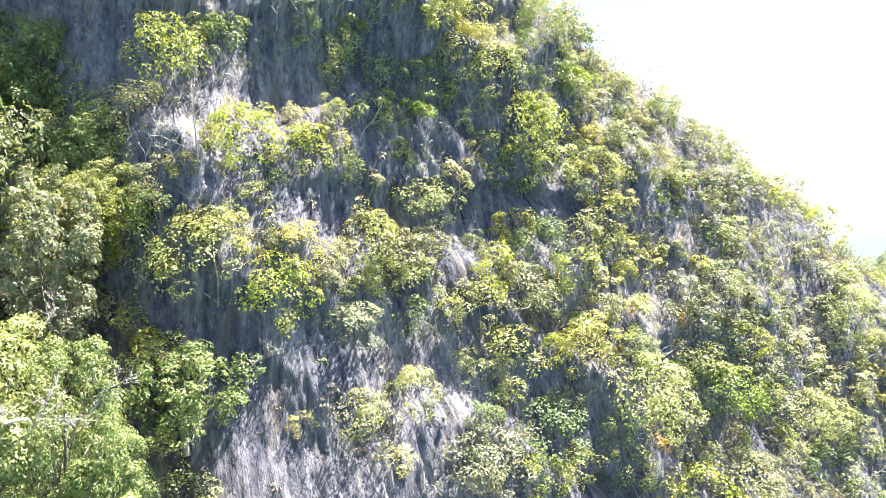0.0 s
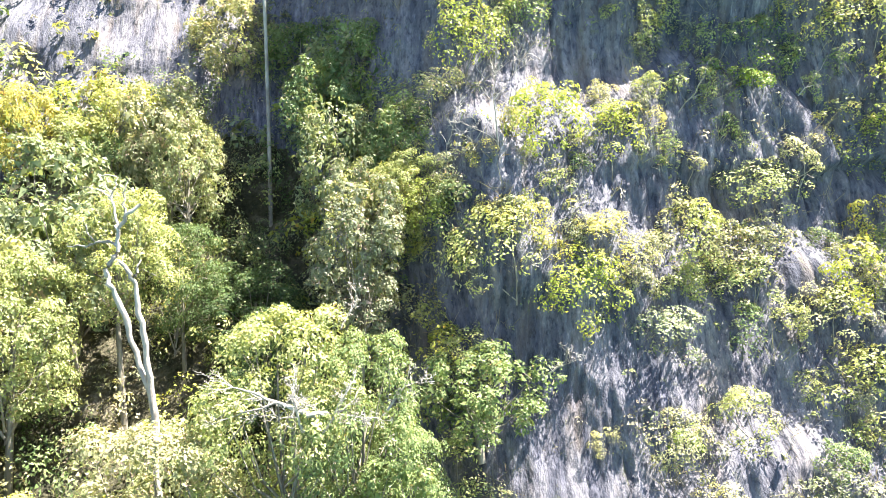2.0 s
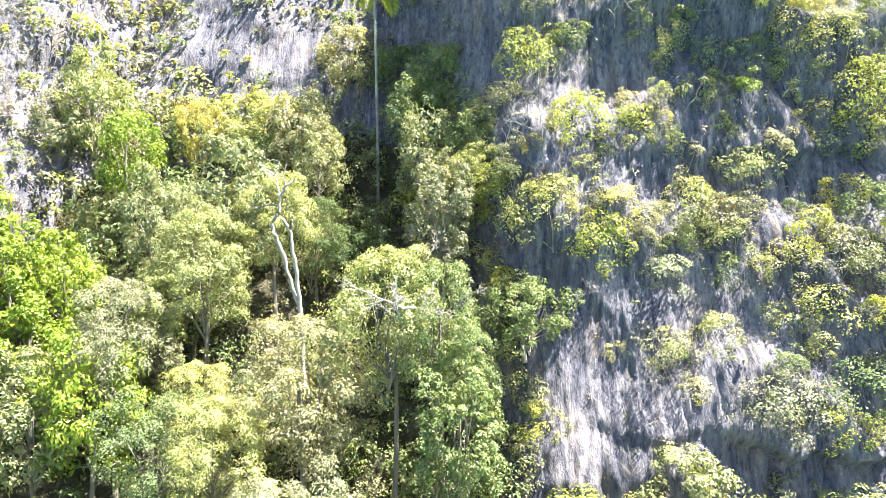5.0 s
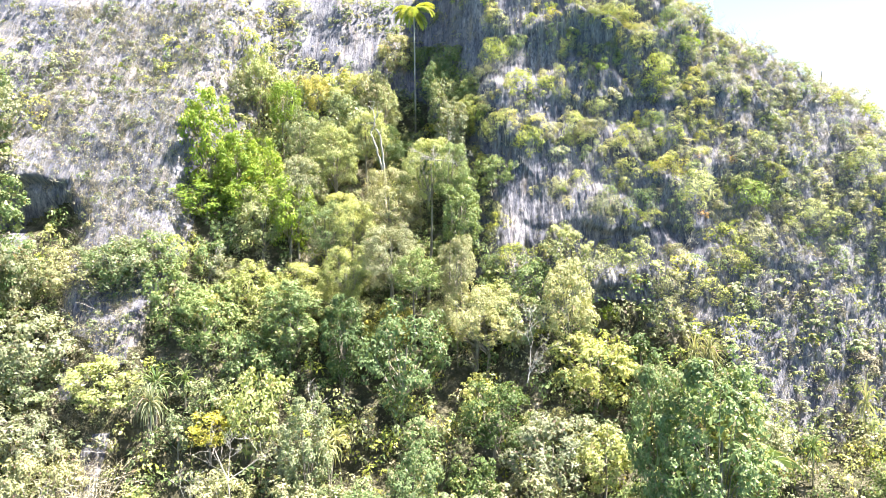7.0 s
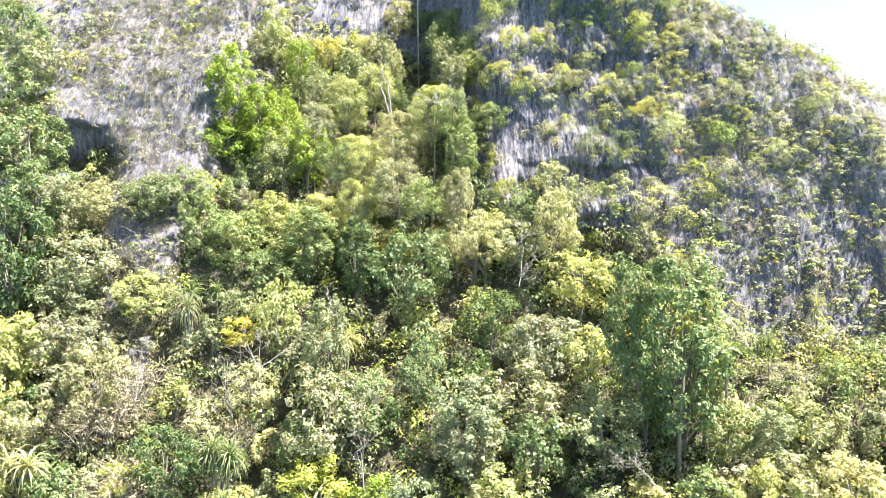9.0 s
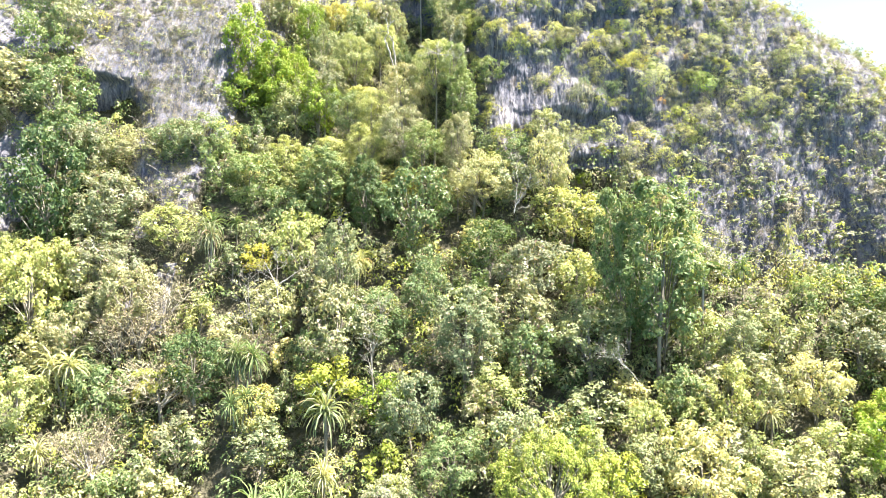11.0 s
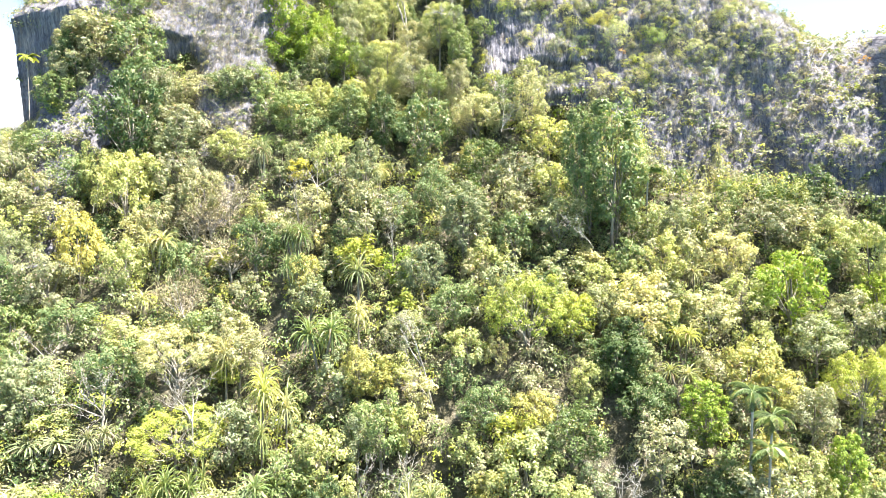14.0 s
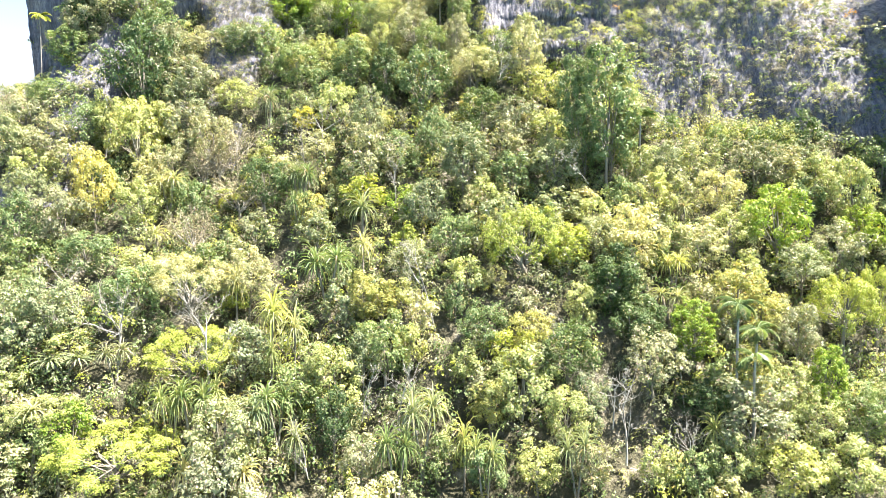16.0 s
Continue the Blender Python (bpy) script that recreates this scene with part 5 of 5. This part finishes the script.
TUFTS = [tuft_arrays(k, 15, 0.32) for k in range(4)]
SPRIGS = []
for k in range(4):
    g = np.random.default_rng(60 + k)
    d = unit(g.normal(size=(4, 3)) + np.array([0, -0.6, 0.6]))
    SPRIGS.append(sprays(g, d * 0.09, d, np.full(4, 0.09), 5, 0.06))
TWIGS = [twig_arrays(20 + k) for k in range(5)]
many = []
for k in range(15000):
    x, z = rng.uniform(-24, 25) if k % 5 < 3 else rng.uniform(-19, -10), rng.uniform(16, 37)
    if z > top_at(x) or wooded(x, z) > 0 or (bare(x, z) and rng.random() < 0.7) or (-8 < x < 0 and rng.random() < 0.7):
        continue
    at = (x, face_at(x, z) + 0.02, z)
    q = rng.uniform(0.6, 1.4)
    m = Matrix.LocRotScale(at, Euler((rng.uniform(-0.3, 0.3), rng.uniform(-0.3, 0.3), rng.uniform(-0.8, 0.8))), (q, q, q))
    pick = rng.random()
    if pick < 0.42:
        many.append((rng.choice(TUFTS), m, HUE_LIST.index(rng.choices(["dry", "olive"], [5, 1])[0])))
    elif pick < 0.93:
        many.append((rng.choice(SPRIGS), m, HUE_LIST.index(rng.choices(["dry", "olive", "lime", "gold", "grey"], [3, 4, 2, 1, 2] if x > -10 else [9, 2, 0.5, 0.3, 1])[0])))
    else:
        many.append((rng.choice(TWIGS), m, len(HUE_LIST) + 1))
stuff("dry_grass", "dry straw-coloured grass and dead twigs on the rock", "grass", many)

# undergrowth on the soil slope
BUSHES = []
for k in range(5):
    g = np.random.default_rng(40 + k)
    d = unit(g.normal(size=(8, 3)) + np.array([0, -0.2, 0.6]))
    c = d * g.uniform(0.2, 0.42, (8, 1)) + np.array([0, 0, 0.42])
    BUSHES.append(sprays(g, c, d, g.uniform(0.12, 0.24, 8), 13, 0.088))
SMALL_BUSHES = []
for k in range(4):
    g = np.random.default_rng(140 + k)
    d = unit(g.normal(size=(9, 3)) + np.array([0, -0.2, 0.6]))
    SMALL_BUSHES.append(sprays(g, d * g.uniform(0.2, 0.42, (9, 1)) + np.array([0, 0, 0.42]), d, g.uniform(0.12, 0.24, 9), 36, 0.046))
many = []
for k in range(8500):
    x, y = rng.uniform(-28, 26), rng.uniform(-14.5, 19)
    z = height(x, y)
    gully = -9.5 < x < 2.2 and y > 9 and z < 35
    if not gully and (z > 32 or wooded(x, z) < -0.2):
        continue
    if gully and wooded(x, z) < -4.0:
        continue
    if (abs(x) > 0.62 * (y + 35) + 1.5 and rng.random() < 0.8) or (5.8 < x < 7.8 and -9 < y < -4 and rng.random() < 0.8):
        continue
    if float(PATCHES[cell(x, y)]) > 0.8 and rng.random() < 0.6:
        continue
    q = rng.uniform(0.8, 1.5)
    m = Matrix.LocRotScale((x, y - (0.2 if gully else 0.0), z - 0.1), Euler((rng.uniform(-0.2, 0.4), rng.uniform(-0.2, 0.2), rng.uniform(0, 6.28))), (q, q, q * rng.uniform(0.9, 1.5)))
    many.append((rng.choice(SMALL_BUSHES if gully and x > -5 else BUSHES), m, HUE_LIST.index(rng.choices(["green", "lime", "olive", "grey", "gold", "dry", "dark", "fern", "pale"], [6, 3, 3, 3, 0.6, 0.8, 4, 2, 1])[0])))
stuff("undergrowth", "low mixed green undergrowth on the forest floor", "undergrowth", many)
